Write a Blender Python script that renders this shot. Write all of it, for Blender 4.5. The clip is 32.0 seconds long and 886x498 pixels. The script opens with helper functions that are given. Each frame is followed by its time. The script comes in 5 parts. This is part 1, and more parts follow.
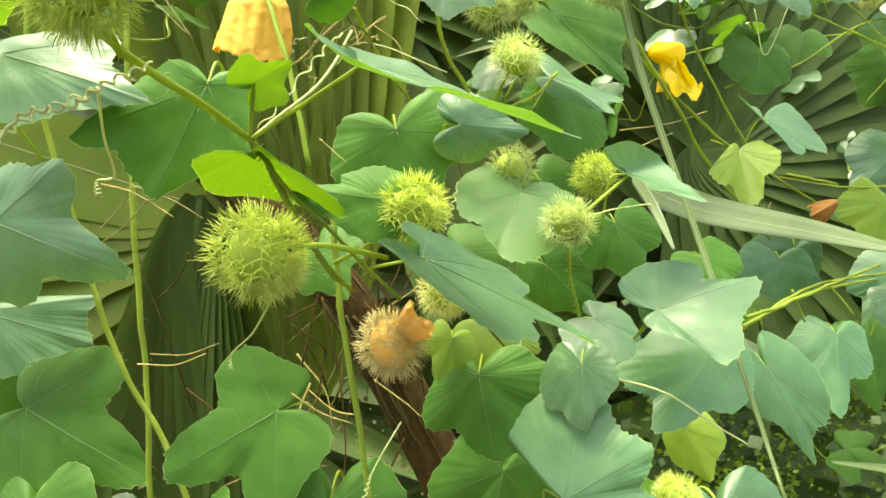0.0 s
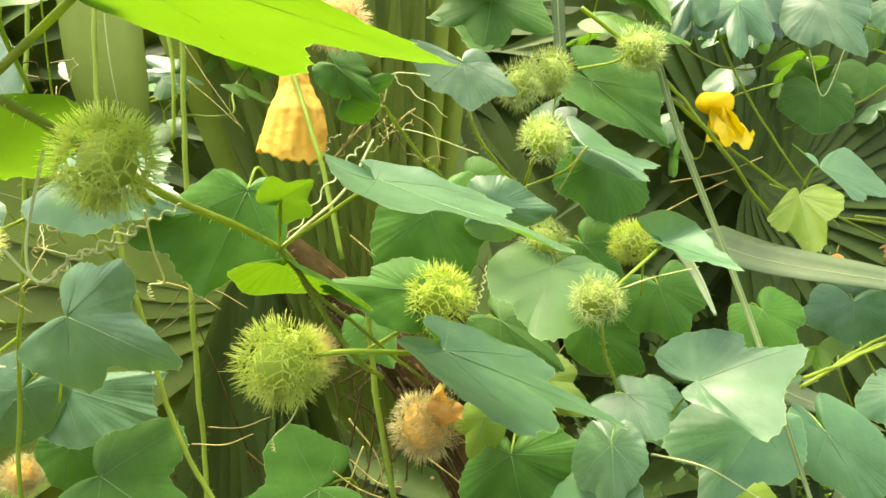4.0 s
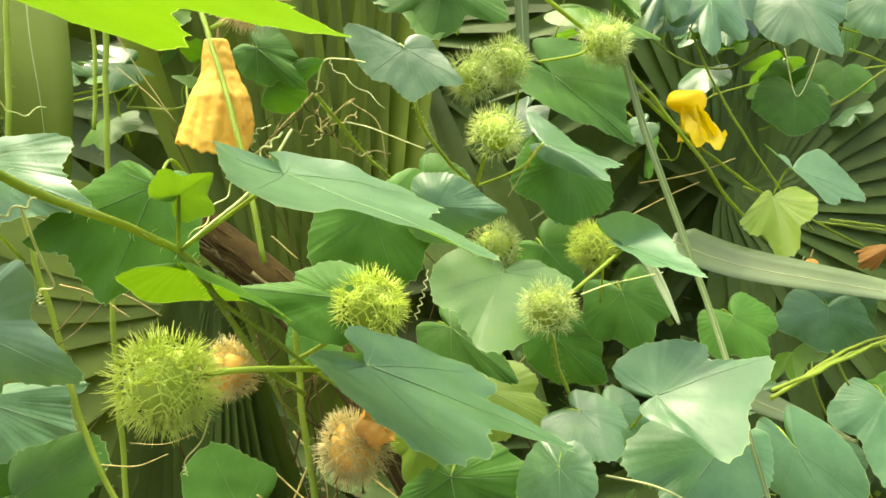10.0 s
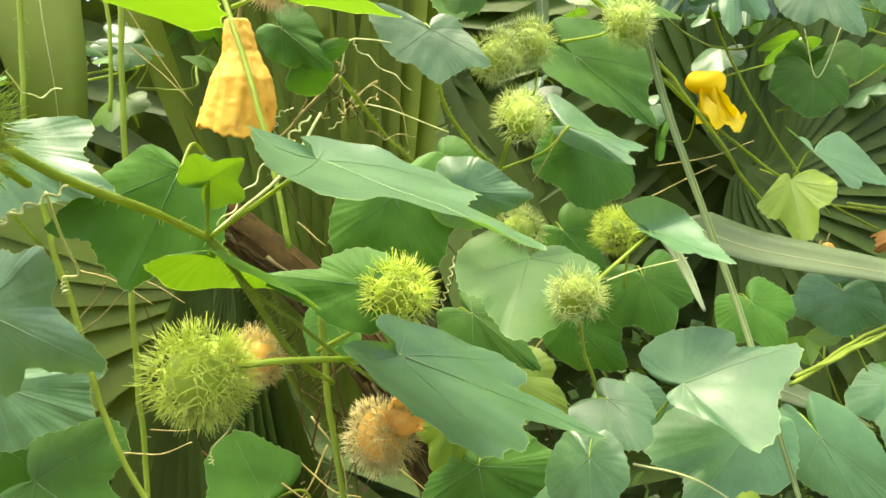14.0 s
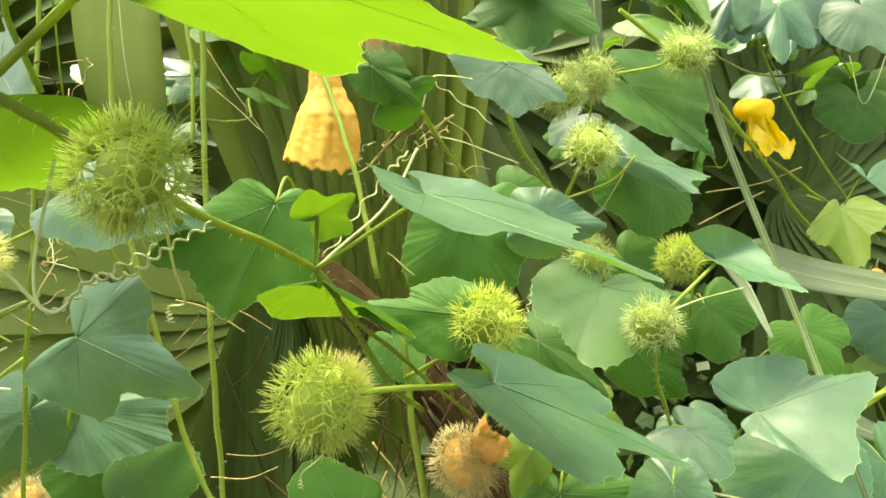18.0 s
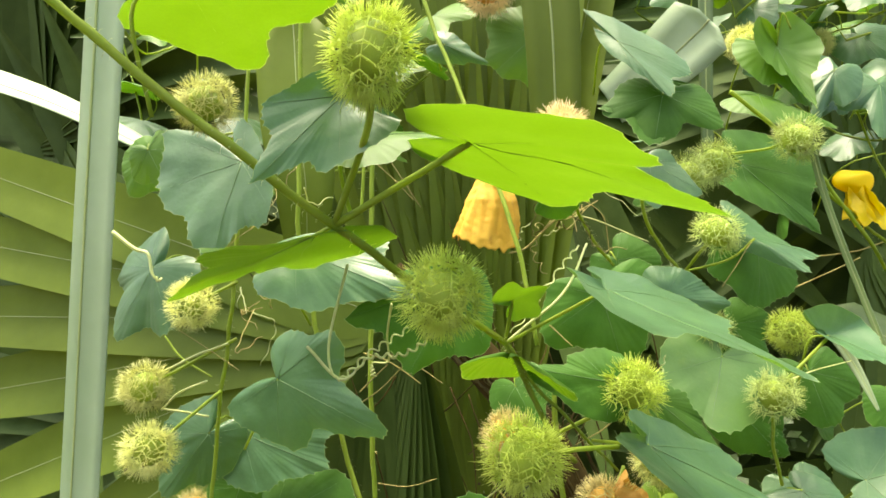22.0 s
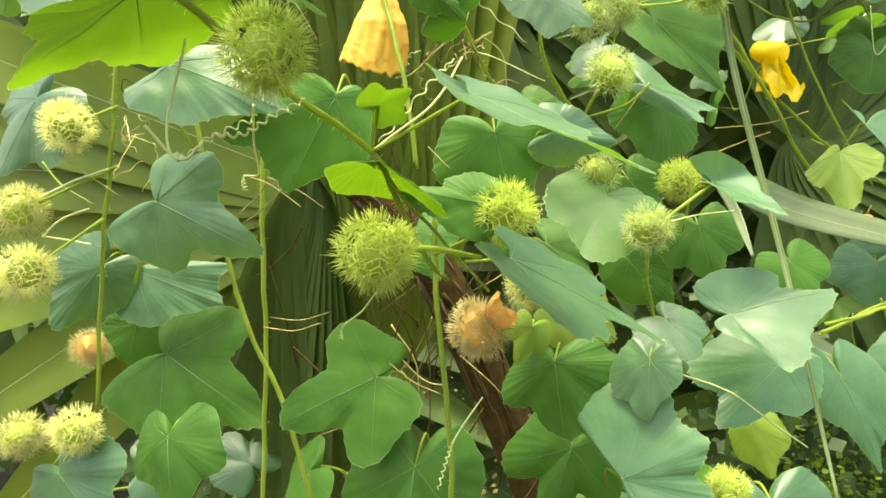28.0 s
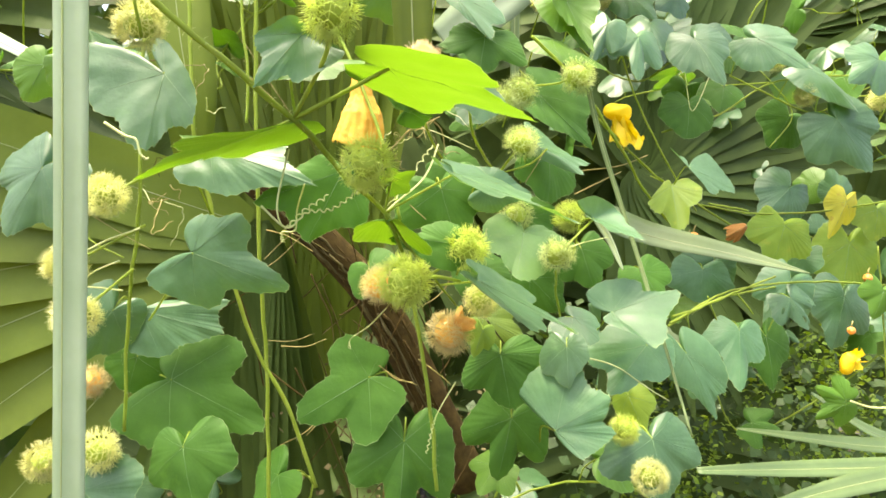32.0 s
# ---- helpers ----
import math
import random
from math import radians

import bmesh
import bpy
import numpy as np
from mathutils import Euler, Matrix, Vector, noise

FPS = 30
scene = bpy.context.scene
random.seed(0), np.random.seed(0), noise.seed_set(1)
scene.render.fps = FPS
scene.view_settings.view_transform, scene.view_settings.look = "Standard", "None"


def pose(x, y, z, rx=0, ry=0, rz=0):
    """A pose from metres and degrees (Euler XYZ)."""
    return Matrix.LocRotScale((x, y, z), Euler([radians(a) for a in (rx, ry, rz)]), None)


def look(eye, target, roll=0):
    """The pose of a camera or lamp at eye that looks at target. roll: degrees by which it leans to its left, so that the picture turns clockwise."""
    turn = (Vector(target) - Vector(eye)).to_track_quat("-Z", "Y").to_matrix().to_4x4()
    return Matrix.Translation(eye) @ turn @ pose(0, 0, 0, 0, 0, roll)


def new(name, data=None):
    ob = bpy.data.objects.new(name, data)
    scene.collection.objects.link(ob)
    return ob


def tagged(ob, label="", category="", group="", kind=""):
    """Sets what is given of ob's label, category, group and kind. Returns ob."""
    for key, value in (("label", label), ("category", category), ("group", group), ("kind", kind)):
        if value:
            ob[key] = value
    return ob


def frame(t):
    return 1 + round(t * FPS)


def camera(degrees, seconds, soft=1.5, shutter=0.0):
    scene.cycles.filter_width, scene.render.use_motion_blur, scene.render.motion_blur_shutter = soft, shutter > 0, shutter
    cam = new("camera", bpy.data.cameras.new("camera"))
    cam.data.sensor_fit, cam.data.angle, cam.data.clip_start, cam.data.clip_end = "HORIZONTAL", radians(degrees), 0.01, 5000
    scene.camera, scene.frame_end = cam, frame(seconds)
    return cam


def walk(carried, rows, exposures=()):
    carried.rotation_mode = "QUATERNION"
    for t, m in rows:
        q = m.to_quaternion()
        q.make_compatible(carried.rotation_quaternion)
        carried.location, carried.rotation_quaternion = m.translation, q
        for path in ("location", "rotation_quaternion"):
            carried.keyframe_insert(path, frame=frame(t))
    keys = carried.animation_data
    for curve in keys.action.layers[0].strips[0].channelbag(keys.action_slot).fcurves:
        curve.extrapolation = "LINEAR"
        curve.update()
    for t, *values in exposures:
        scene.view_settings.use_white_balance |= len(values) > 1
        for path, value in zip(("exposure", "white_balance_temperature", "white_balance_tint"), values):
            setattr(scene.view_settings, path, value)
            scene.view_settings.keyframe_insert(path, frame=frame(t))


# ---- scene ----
cam = camera(66.0, 32.0, soft=1.6)
PATH = [
    (0, -0.0024, 0.0003, 1.2018, 89.61, -0.58, -0.25),
    (0.5, -0.0069, 0.0024, 1.2018, 91.09, -0.54, 1.39),
    (1, -0.0031, 0.0017, 1.2084, 91.33, -0.55, 1.11),
    (1.5, 0.0092, -0.0029, 1.2157, 91.20, -0.36, 1.74),
    (2, 0.0151, -0.0067, 1.2191, 92.67, 0.29, 3.52),
    (2.5, 0.0135, -0.0115, 1.2179, 92.29, 0.25, 4.17),
    (3, 0.0143, -0.0138, 1.2225, 92.48, 0.30, 3.81),
    (3.5, 0.0220, -0.0159, 1.2311, 92.11, 0.14, 5.31),
    (5.5, 0.0248, -0.0058, 1.2248, 93.02, 1.90, 6.53),
    (6, 0.0316, -0.0025, 1.2322, 92.44, 2.07, 6.53),
    (6.5, 0.0210, 0.0052, 1.2228, 93.68, 2.97, 5.18),
    (7, 0.0157, 0.0054, 1.2194, 94.37, 3.29, 4.89),
    (7.5, 0.0279, 0.0093, 1.2221, 93.63, 2.56, 5.48),
    (8, 0.0335, 0.0111, 1.2283, 92.52, 2.18, 5.76),
    (8.5, 0.0409, 0.0114, 1.2377, 91.89, 2.07, 5.88),
    (9, 0.0431, 0.0146, 1.2337, 92.86, 1.71, 5.85),
    (9.5, 0.0452, 0.0179, 1.2365, 92.60, 1.16, 5.40),
    (10, 0.0442, 0.0202, 1.2325, 92.30, 0.51, 4.63),
    (10.5, 0.0408, 0.0240, 1.2292, 93.22, 0.72, 3.57),
    (11, 0.0417, 0.0424, 1.2269, 92.23, 1.05, 3.23),
    (11.5, 0.0404, 0.0407, 1.2274, 91.41, 1.23, 3.44),
    (12, 0.0375, 0.0401, 1.2247, 91.63, 1.08, 1.54),
    (12.5, 0.0375, 0.0353, 1.2261, 91.72, 0.90, 2.15),
    (13, 0.0388, 0.0338, 1.2256, 91.36, 1.47, 4.30),
    (13.5, 0.0361, 0.0299, 1.2336, 90.71, 0.59, 4.81),
    (15.5, 0.0189, 0.0204, 1.2377, 90.78, 0.25, 4.83),
    (16, 0.0204, 0.0196, 1.2432, 90.92, 0.42, 5.52),
    (16.5, 0.0139, 0.0224, 1.2383, 91.95, 0.79, 6.07),
    (17, 0.0068, 0.0200, 1.2371, 92.34, 1.29, 7.08),
    (17.5, 0.0031, 0.0197, 1.2396, 92.67, 1.14, 6.89),
    (18, 0.0014, 0.0144, 1.2380, 92.77, 0.44, 6.55),
    (18.5, 0.0056, 0.0129, 1.2490, 93.70, 0.69, 6.41),
    (19, 0.0063, 0.0067, 1.2609, 94.25, 0.17, 6.04),
    (19.5, 0.0085, -0.0076, 1.2759, 96.79, -0.85, 6.16),
    (20, 0.0045, -0.0292, 1.2950, 97.81, -0.82, 6.72),
    (20.5, 0.0068, -0.0358, 1.3041, 98.87, -0.72, 7.79),
    (21, -0.0173, -0.0274, 1.2941, 96.68, -1.19, 9.07),
    (21.5, -0.0340, -0.0409, 1.2770, 95.46, -2.32, 10.27),
    (22, -0.0454, -0.0561, 1.2600, 94.79, -2.37, 11.18),
    (22.5, -0.0372, -0.0604, 1.2544, 92.91, -3.14, 9.82),
    (23, -0.0186, -0.0770, 1.2514, 91.63, -3.08, 9.86),
    (23.5, -0.0220, -0.0709, 1.2400, 91.66, -2.81, 8.59),
    (24, -0.0149, -0.0808, 1.2292, 91.33, -2.60, 8.24),
    (24.5, -0.0023, -0.0773, 1.2212, 90.85, -3.18, 8.11),
    (25, 0.0146, -0.0792, 1.2309, 89.40, -3.22, 9.28),
    (25.5, 0.0066, -0.0742, 1.2245, 88.00, -3.84, 8.55),
    (26, 0.0023, -0.0764, 1.2163, 87.94, -3.56, 8.39),
    (26.5, -0.0012, -0.0734, 1.2097, 87.68, -3.65, 8.07),
    (28.5, -0.0046, -0.0393, 1.2199, 86.56, -4.55, 6.00),
    (29, -0.0363, -0.0385, 1.2188, 87.48, -4.87, 3.34),
    (29.5, -0.0668, -0.0451, 1.2050, 89.45, -3.68, 0.38),
    (30, -0.0990, -0.0545, 1.1998, 89.45, -2.41, -3.07),
    (30.5, -0.0770, -0.1044, 1.2078, 89.47, -3.06, -1.91),
    (31, -0.0492, -0.1578, 1.2185, 88.38, -3.14, -0.87),
    (31.5, -0.0657, -0.1909, 1.2217, 89.33, -2.03, -1.55),
    (32, -0.0782, -0.1970, 1.2241, 89.39, -1.38, -4.74),
]
walk(cam, [(t, pose(*p)) for t, *p in PATH], [(0, 2.13, 7500, -3), (2, 2.06, 7500, -2), (7, 2.06, 7500, -2), (9, 1.96, 7500, -3), (20, 1.98, 7300, 2), (22, 1.72, 7500, -2), (24, 1.93, 7500, -1), (26, 2.02, 7500, -1), (29, 2.09, 7400, 1), (32, 2.19, 7200, 8)])

# ---- light ----
world = bpy.data.worlds.new("sky")
scene.world = world
world.use_nodes = True
wn = world.node_tree
sky = wn.nodes.new("ShaderNodeTexSky")
sky.sky_type = "NISHITA"
sky.sun_disc = False
sky.sun_elevation, sky.sun_rotation = radians(76), radians(-100)
sky.air_density, sky.dust_density, sky.ozone_density = 0.6, 6.0, 0.3
wn.links.new(sky.outputs[0], wn.nodes["Background"].inputs[0])
wn.nodes["Background"].inputs[1].default_value = 0.27
sun_data = bpy.data.lights.new("sun", "SUN")
sun_data.energy, sun_data.angle, sun_data.color = 1.6, radians(25), (1.0, 0.96, 0.85)
sun = new("sun", sun_data)
sun.matrix_world = look((-0.65, 0.2, 4.0), (0.0, 0.3, 1.2))

# ---- materials ----


def node_material(name):
    m = bpy.data.materials.new(name)
    m.use_nodes = True
    nt = m.node_tree
    nt.nodes.clear()
    return m, nt, (lambda kind, **kw: add_node(nt, kind, **kw))


def add_node(nt, kind, **kw):
    n = nt.nodes.new("ShaderNode" + kind)
    for k, v in kw.items():
        n.inputs[k.replace("_", " ")].default_value = v
    return n


def mixed(nt, fac, a, b):
    n = nt.nodes.new("ShaderNodeMix")
    n.data_type = "RGBA"
    for sock, v in ((n.inputs[0], fac), (n.inputs[6], a), (n.inputs[7], b)):
        if isinstance(v, bpy.types.NodeSocket):
            nt.links.new(v, sock)
        else:
            sock.default_value = (*v, 1) if isinstance(v, tuple) else v
    return n.outputs[2]


def ramp(nt, src, lo, hi):
    n = nt.nodes.new("ShaderNodeMapRange")
    nt.links.new(src, n.inputs[0])
    n.inputs[1].default_value, n.inputs[2].default_value = lo, hi
    return n.outputs[0]


def plant_material(name, dark, light, through_colour, see=0.4, rough=0.5, scale=60.0, spot=None, bump=0.25, cells=0.0, spec=0.5, sheen=0.0):
    """Leaf-like surface: two tones mottled, small relief, light passing through."""
    m, nt, n = node_material(name)
    tex = n("TexCoord")
    info = n("ObjectInfo")
    n1 = n("TexNoise", Scale=scale, Detail=5.0, Roughness=0.6)
    n2 = n("TexNoise", Scale=scale * 7, Detail=3.0)
    add = nt.nodes.new("ShaderNodeVectorMath")
    nt.links.new(tex.outputs["Object"], add.inputs[0])
    nt.links.new(info.outputs["Random"], add.inputs[1])
    for t in (n1, n2):
        nt.links.new(add.outputs[0], t.inputs["Vector"])
    col = mixed(nt, ramp(nt, n1.outputs[0], 0.3, 0.7), dark, light)
    hue = n("HueSaturation")
    nt.links.new(col, hue.inputs["Color"])
    vr = nt.nodes.new("ShaderNodeMapRange")
    nt.links.new(info.outputs["Random"], vr.inputs[0])
    vr.inputs[3].default_value, vr.inputs[4].default_value = 0.78, 1.25
    nt.links.new(vr.outputs[0], hue.inputs["Value"])
    col = hue.outputs[0]
    if spot:
        n3 = n("TexNoise", Scale=scale * 1.7, Detail=6.0, Roughness=0.7)
        nt.links.new(add.outputs[0], n3.inputs["Vector"])
        col = mixed(nt, ramp(nt, n3.outputs[0], 0.58, 0.74), col, spot)
    height = n2.outputs[0]
    if cells:
        vo = n("TexVoronoi", Scale=cells)
        vo.feature = "DISTANCE_TO_EDGE"
        nt.links.new(add.outputs[0], vo.inputs["Vector"])
        edge = ramp(nt, vo.outputs["Distance"], 0.0, 0.09)
        pale = nt.nodes.new("ShaderNodeMix")
        pale.data_type = "RGBA"
        inv = nt.nodes.new("ShaderNodeMapRange")
        nt.links.new(edge, inv.inputs[0])
        inv.inputs[3].default_value, inv.inputs[4].default_value = 0.05, 0.0
        col = mixed(nt, inv.outputs[0], col, tuple(min(1, c * 2.2) for c in light))
        su = nt.nodes.new("ShaderNodeMath")
        su.operation = "ADD"
        nt.links.new(inv.outputs[0], su.inputs[0])
        nt.links.new(n2.outputs[0], su.inputs[1])
        height = su.outputs[0]
    bm_ = n("Bump", Strength=bump, Distance=0.0006)
    nt.links.new(height, bm_.inputs["Height"])
    p = n("BsdfPrincipled", Roughness=rough)
    p.inputs["Specular IOR Level"].default_value = spec
    if sheen:
        p.inputs["Sheen Weight"].default_value = sheen
        p.inputs["Sheen Roughness"].default_value = 0.5
    nt.links.new(col, p.inputs["Base Color"])
    nt.links.new(bm_.outputs[0], p.inputs["Normal"])
    out = n("OutputMaterial")
    if see:
        tr = n("BsdfTranslucent")
        nt.links.new(mixed(nt, 0.25, through_colour, col), tr.inputs["Color"])
        nt.links.new(bm_.outputs[0], tr.inputs["Normal"])
        mx = n("MixShader", Fac=see)
        nt.links.new(p.outputs[0], mx.inputs[1])
        nt.links.new(tr.outputs[0], mx.inputs[2])
        nt.links.new(mx.outputs[0], out.inputs[0])
    else:
        nt.links.new(p.outputs[0], out.inputs[0])
    return m


M_LEAF = plant_material("leaf_green", (0.03, 0.092, 0.026), (0.064, 0.148, 0.054), (0.14, 0.30, 0.003), 0.32, 0.4, 38, cells=420, sheen=0.06, spec=0.62, bump=0.35, spot=(0.07, 0.165, 0.045))
# Less blue, less glossy leaf green; the look of shade is in its colour.
M_LEAF_SHADED = plant_material("leaf_shaded", (0.03, 0.098, 0.007), (0.056, 0.148, 0.014), (0.10, 0.25, 0.003), 0.28, 0.6, 38, spec=0.25, cells=420, sheen=0.03, bump=0.3, spot=(0.06, 0.15, 0.014))
# Light coming through is put into brighter, yellower greens; also used for young leaves.
M_LEAF_YOUNG_LIT = plant_material("leaf_young_lit", (0.075, 0.19, 0.012), (0.105, 0.235, 0.018), (0.105, 0.19, 0.003), 0.5, 0.5, 38, cells=420, bump=0.12)
# Weaker lit-through brightening in the colour, for the leaf below the joint.
M_LEAF_HALF_LIT = plant_material("leaf_half_lit", (0.05, 0.145, 0.010), (0.075, 0.18, 0.016), (0.11, 0.21, 0.002), 0.42, 0.5, 38, cells=420, bump=0.12)
M_LEAF_SOFT = plant_material("leaf_soft", (0.05, 0.125, 0.022), (0.085, 0.17, 0.04), (0.17, 0.3, 0.004), 0.36, 0.45, 38, cells=420, bump=0.3, spec=0.5, spot=(0.1, 0.18, 0.03))
M_LEAF_OLD = plant_material("leaf_old", (0.11, 0.2, 0.012), (0.16, 0.25, 0.018), (0.28, 0.38, 0.004), 0.42, 0.6, 38, spot=(0.27, 0.3, 0.022), cells=420, bump=0.12)
M_LEAF_YELLOW = plant_material("leaf_yellow", (0.36, 0.36, 0.02), (0.48, 0.44, 0.03), (0.6, 0.52, 0.01), 0.4, 0.55, 60, spot=(0.3, 0.17, 0.03), cells=420, bump=0.12)
M_VEIN = plant_material("leaf_vein", (0.085, 0.165, 0.06), (0.125, 0.21, 0.085), (0.2, 0.34, 0.03), 0.3, 0.5, 80)
M_EDGE = plant_material("leaf_edge", (0.16, 0.25, 0.08), (0.24, 0.33, 0.13), (0.35, 0.5, 0.04), 0.35, 0.5, 80)
M_STEM = plant_material("stem_green", (0.18, 0.26, 0.026), (0.28, 0.36, 0.055), (0.44, 0.56, 0.03), 0.42, 0.55, 60, spec=0.3, spot=(0.22, 0.21, 0.025))
M_STEM_PALE = plant_material("stem_pale", (0.42, 0.48, 0.17), (0.54, 0.58, 0.26), (0.6, 0.65, 0.2), 0.25, 0.5, 90)
M_STEM_BROWN = plant_material("stem_brown", (0.03, 0.02, 0.006), (0.075, 0.051, 0.014), (0.3, 0.2, 0.05), 0.0, 0.9, 90, spec=0.1, bump=0.6)
M_STEM_DRY = plant_material("stem_dry", (0.19, 0.16, 0.035), (0.3, 0.25, 0.07), (0.5, 0.4, 0.2), 0.0, 0.7, 90)
M_BERRY = plant_material("berry_green", (0.24, 0.34, 0.03), (0.34, 0.43, 0.06), (0.46, 0.56, 0.05), 0.3, 0.5, 70, bump=0.5)
M_BERRY_OLD = plant_material("berry_old", (0.75, 0.4, 0.06), (0.85, 0.55, 0.12), (0.7, 0.42, 0.04), 0.25, 0.5, 70)
M_BRACT = plant_material("bract_green", (0.58, 0.7, 0.13), (0.74, 0.82, 0.27), (0.74, 0.84, 0.14), 0.56, 0.5, 120)
M_BRACT_YELLOW = plant_material("bract_yellow", (0.68, 0.71, 0.27), (0.82, 0.83, 0.45), (0.82, 0.83, 0.25), 0.5, 0.5, 120)
M_BRACT_PALE = plant_material("bract_pale", (0.48, 0.58, 0.18), (0.66, 0.73, 0.34), (0.62, 0.72, 0.2), 0.5, 0.5, 120)
M_BRACT_TAN = plant_material("bract_tan", (0.76, 0.68, 0.3), (0.86, 0.8, 0.46), (0.86, 0.74, 0.28), 0.48, 0.55, 120)
M_BRACT_PINK = plant_material("bract_pink", (0.9, 0.76, 0.45), (0.94, 0.84, 0.6), (0.95, 0.82, 0.5), 0.55, 0.55, 120)
M_PALM = plant_material("palm_green", (0.075, 0.112, 0.008), (0.118, 0.165, 0.018), (0.2, 0.26, 0.008), 0.28, 0.5, 14, bump=0.15, spec=0.22)
M_PALM_PALE = plant_material("palm_pale", (0.27, 0.36, 0.21), (0.36, 0.45, 0.29), (0.4, 0.52, 0.15), 0.3, 0.4, 18, bump=0.15)
M_PALM_MID = plant_material("palm_mid", (0.075, 0.125, 0.04), (0.12, 0.18, 0.062), (0.3, 0.4, 0.06), 0.28, 0.45, 18, bump=0.15)
M_PALM_RIB = plant_material("palm_rib", (0.22, 0.28, 0.09), (0.3, 0.35, 0.13), (0.4, 0.4, 0.1), 0.1, 0.5, 40)
# Darker copy of the palm green; background shade is put into its colour.
M_PALM_SHADED = plant_material("palm_shaded", (0.04, 0.07, 0.013), (0.066, 0.104, 0.022), (0.11, 0.16, 0.012), 0.2, 0.55, 14, bump=0.15, spec=0.2)
M_BUSH = plant_material("bush_green", (0.13, 0.24, 0.012), (0.22, 0.35, 0.03), (0.34, 0.48, 0.01), 0.45, 0.5, 30)
M_DEAD_BROWN = plant_material("dead_leaf_brown", (0.3, 0.13, 0.02), (0.45, 0.22, 0.05), (0.6, 0.3, 0.03), 0.3, 0.7, 60, bump=0.5)
M_ORANGE = plant_material("berry_orange", (0.62, 0.2, 0.03), (0.78, 0.32, 0.06), (0.7, 0.3, 0.04), 0.1, 0.4, 90)
M_WITHERED = plant_material("withered_petal", (0.5, 0.24, 0.05), (0.68, 0.42, 0.12), (0.7, 0.4, 0.07), 0.35, 0.7, 240, spot=(0.36, 0.2, 0.06), bump=0.8)
M_DEAD = plant_material("dead_leaf", (0.62, 0.38, 0.035), (0.77, 0.53, 0.085), (0.85, 0.5, 0.03), 0.4, 0.6, 60, spot=(0.4, 0.17, 0.03), bump=0.4)
M_PETAL = plant_material("petal_yellow", (0.8, 0.62, 0.006), (0.9, 0.72, 0.014), (0.9, 0.6, 0.01), 0.4, 0.5, 60)
M_SOIL = plant_material("soil", (0.02, 0.016, 0.009), (0.05, 0.038, 0.022), (0, 0, 0), 0.0, 0.9, 14, bump=1.0)
M_LITTER = plant_material("leaf_litter", (0.06, 0.047, 0.01), (0.12, 0.10, 0.028), (0.3, 0.2, 0.05), 0.1, 0.8, 30)
M_BACK = plant_material("far_foliage", (0.03, 0.07, 0.012), (0.06, 0.12, 0.02), (0.14, 0.25, 0.01), 0.3, 0.5, 5)

# ---- builders ----


def mesh_of(name, verts, faces, mats=(), smooth=True):
    me = bpy.data.meshes.new(name)
    me.from_pydata([tuple(v) for v in verts], [], faces)
    for m in mats:
        me.materials.append(m)
    if smooth:
        me.polygons.foreach_set("use_smooth", [True] * len(me.polygons))
    me.update()
    return me


def part(name, me, parent, label=""):
    ob = new(name, me)
    ob.parent = parent
    if label:
        ob["label"] = label
    return ob


def spline(points, n):
    """Points along a smooth curve through the given ones."""
    p = np.array(points, float)
    if len(p) == 2:
        return p[0] + np.linspace(0, 1, n)[:, None] * (p[1] - p[0])
    ext = np.vstack([2 * p[0] - p[1], p, 2 * p[-1] - p[-2]])
    u = np.linspace(0, len(p) - 1 - 1e-6, n)
    i = u.astype(int)
    f = (u - i)[:, None]
    a, b, c, d = ext[i], ext[i + 1], ext[i + 2], ext[i + 3]
    return 0.5 * (2 * b + (c - a) * f + (2 * a - 5 * b + 4 * c - d) * f ** 2 + (3 * b - a - 3 * c + d) * f ** 3)


def tube_data(path, r0, r1, sides=6, base=0):
    """Vertices and faces of a tapering tube along a path of points."""
    path = np.asarray(path, float)
    n = len(path)
    tan = np.gradient(path, axis=0)
    tan /= np.linalg.norm(tan, axis=1)[:, None] + 1e-12
    ref = np.array([0.31, 0.17, 0.93]) if abs(tan[0][2]) < 0.9 else np.array([1.0, 0.2, 0.1])
    verts = []
    side = np.cross(tan[0], ref)
    ang = np.linspace(0, 2 * np.pi, sides, endpoint=False)
    for k in range(n):
        side = side - tan[k] * (side @ tan[k])
        side /= np.linalg.norm(side) + 1e-12
        up = np.cross(tan[k], side)
        r = r0 + (r1 - r0) * k / max(1, n - 1)
        verts.append(path[k] + r * (np.cos(ang)[:, None] * side + np.sin(ang)[:, None] * up))
    faces = [(base + k * sides + j, base + k * sides + (j + 1) % sides, base + (k + 1) * sides + (j + 1) % sides, base + (k + 1) * sides + j)
             for k in range(n - 1) for j in range(sides)]
    faces += [tuple(base + j for j in reversed(range(sides))), tuple(base + (n - 1) * sides + j for j in range(sides))]
    return np.vstack(verts), faces


def tubes(name, runs, mat, sides=6):
    """One mesh of several tubes: runs of (path, start radius, end radius)."""
    vs, fs, base = [], [], 0
    for path, r0, r1 in runs:
        v, f = tube_data(path, r0, r1, sides, base)
        vs.append(v)
        fs += f
        base += len(v)
    return mesh_of(name, np.vstack(vs), fs, (mat,))


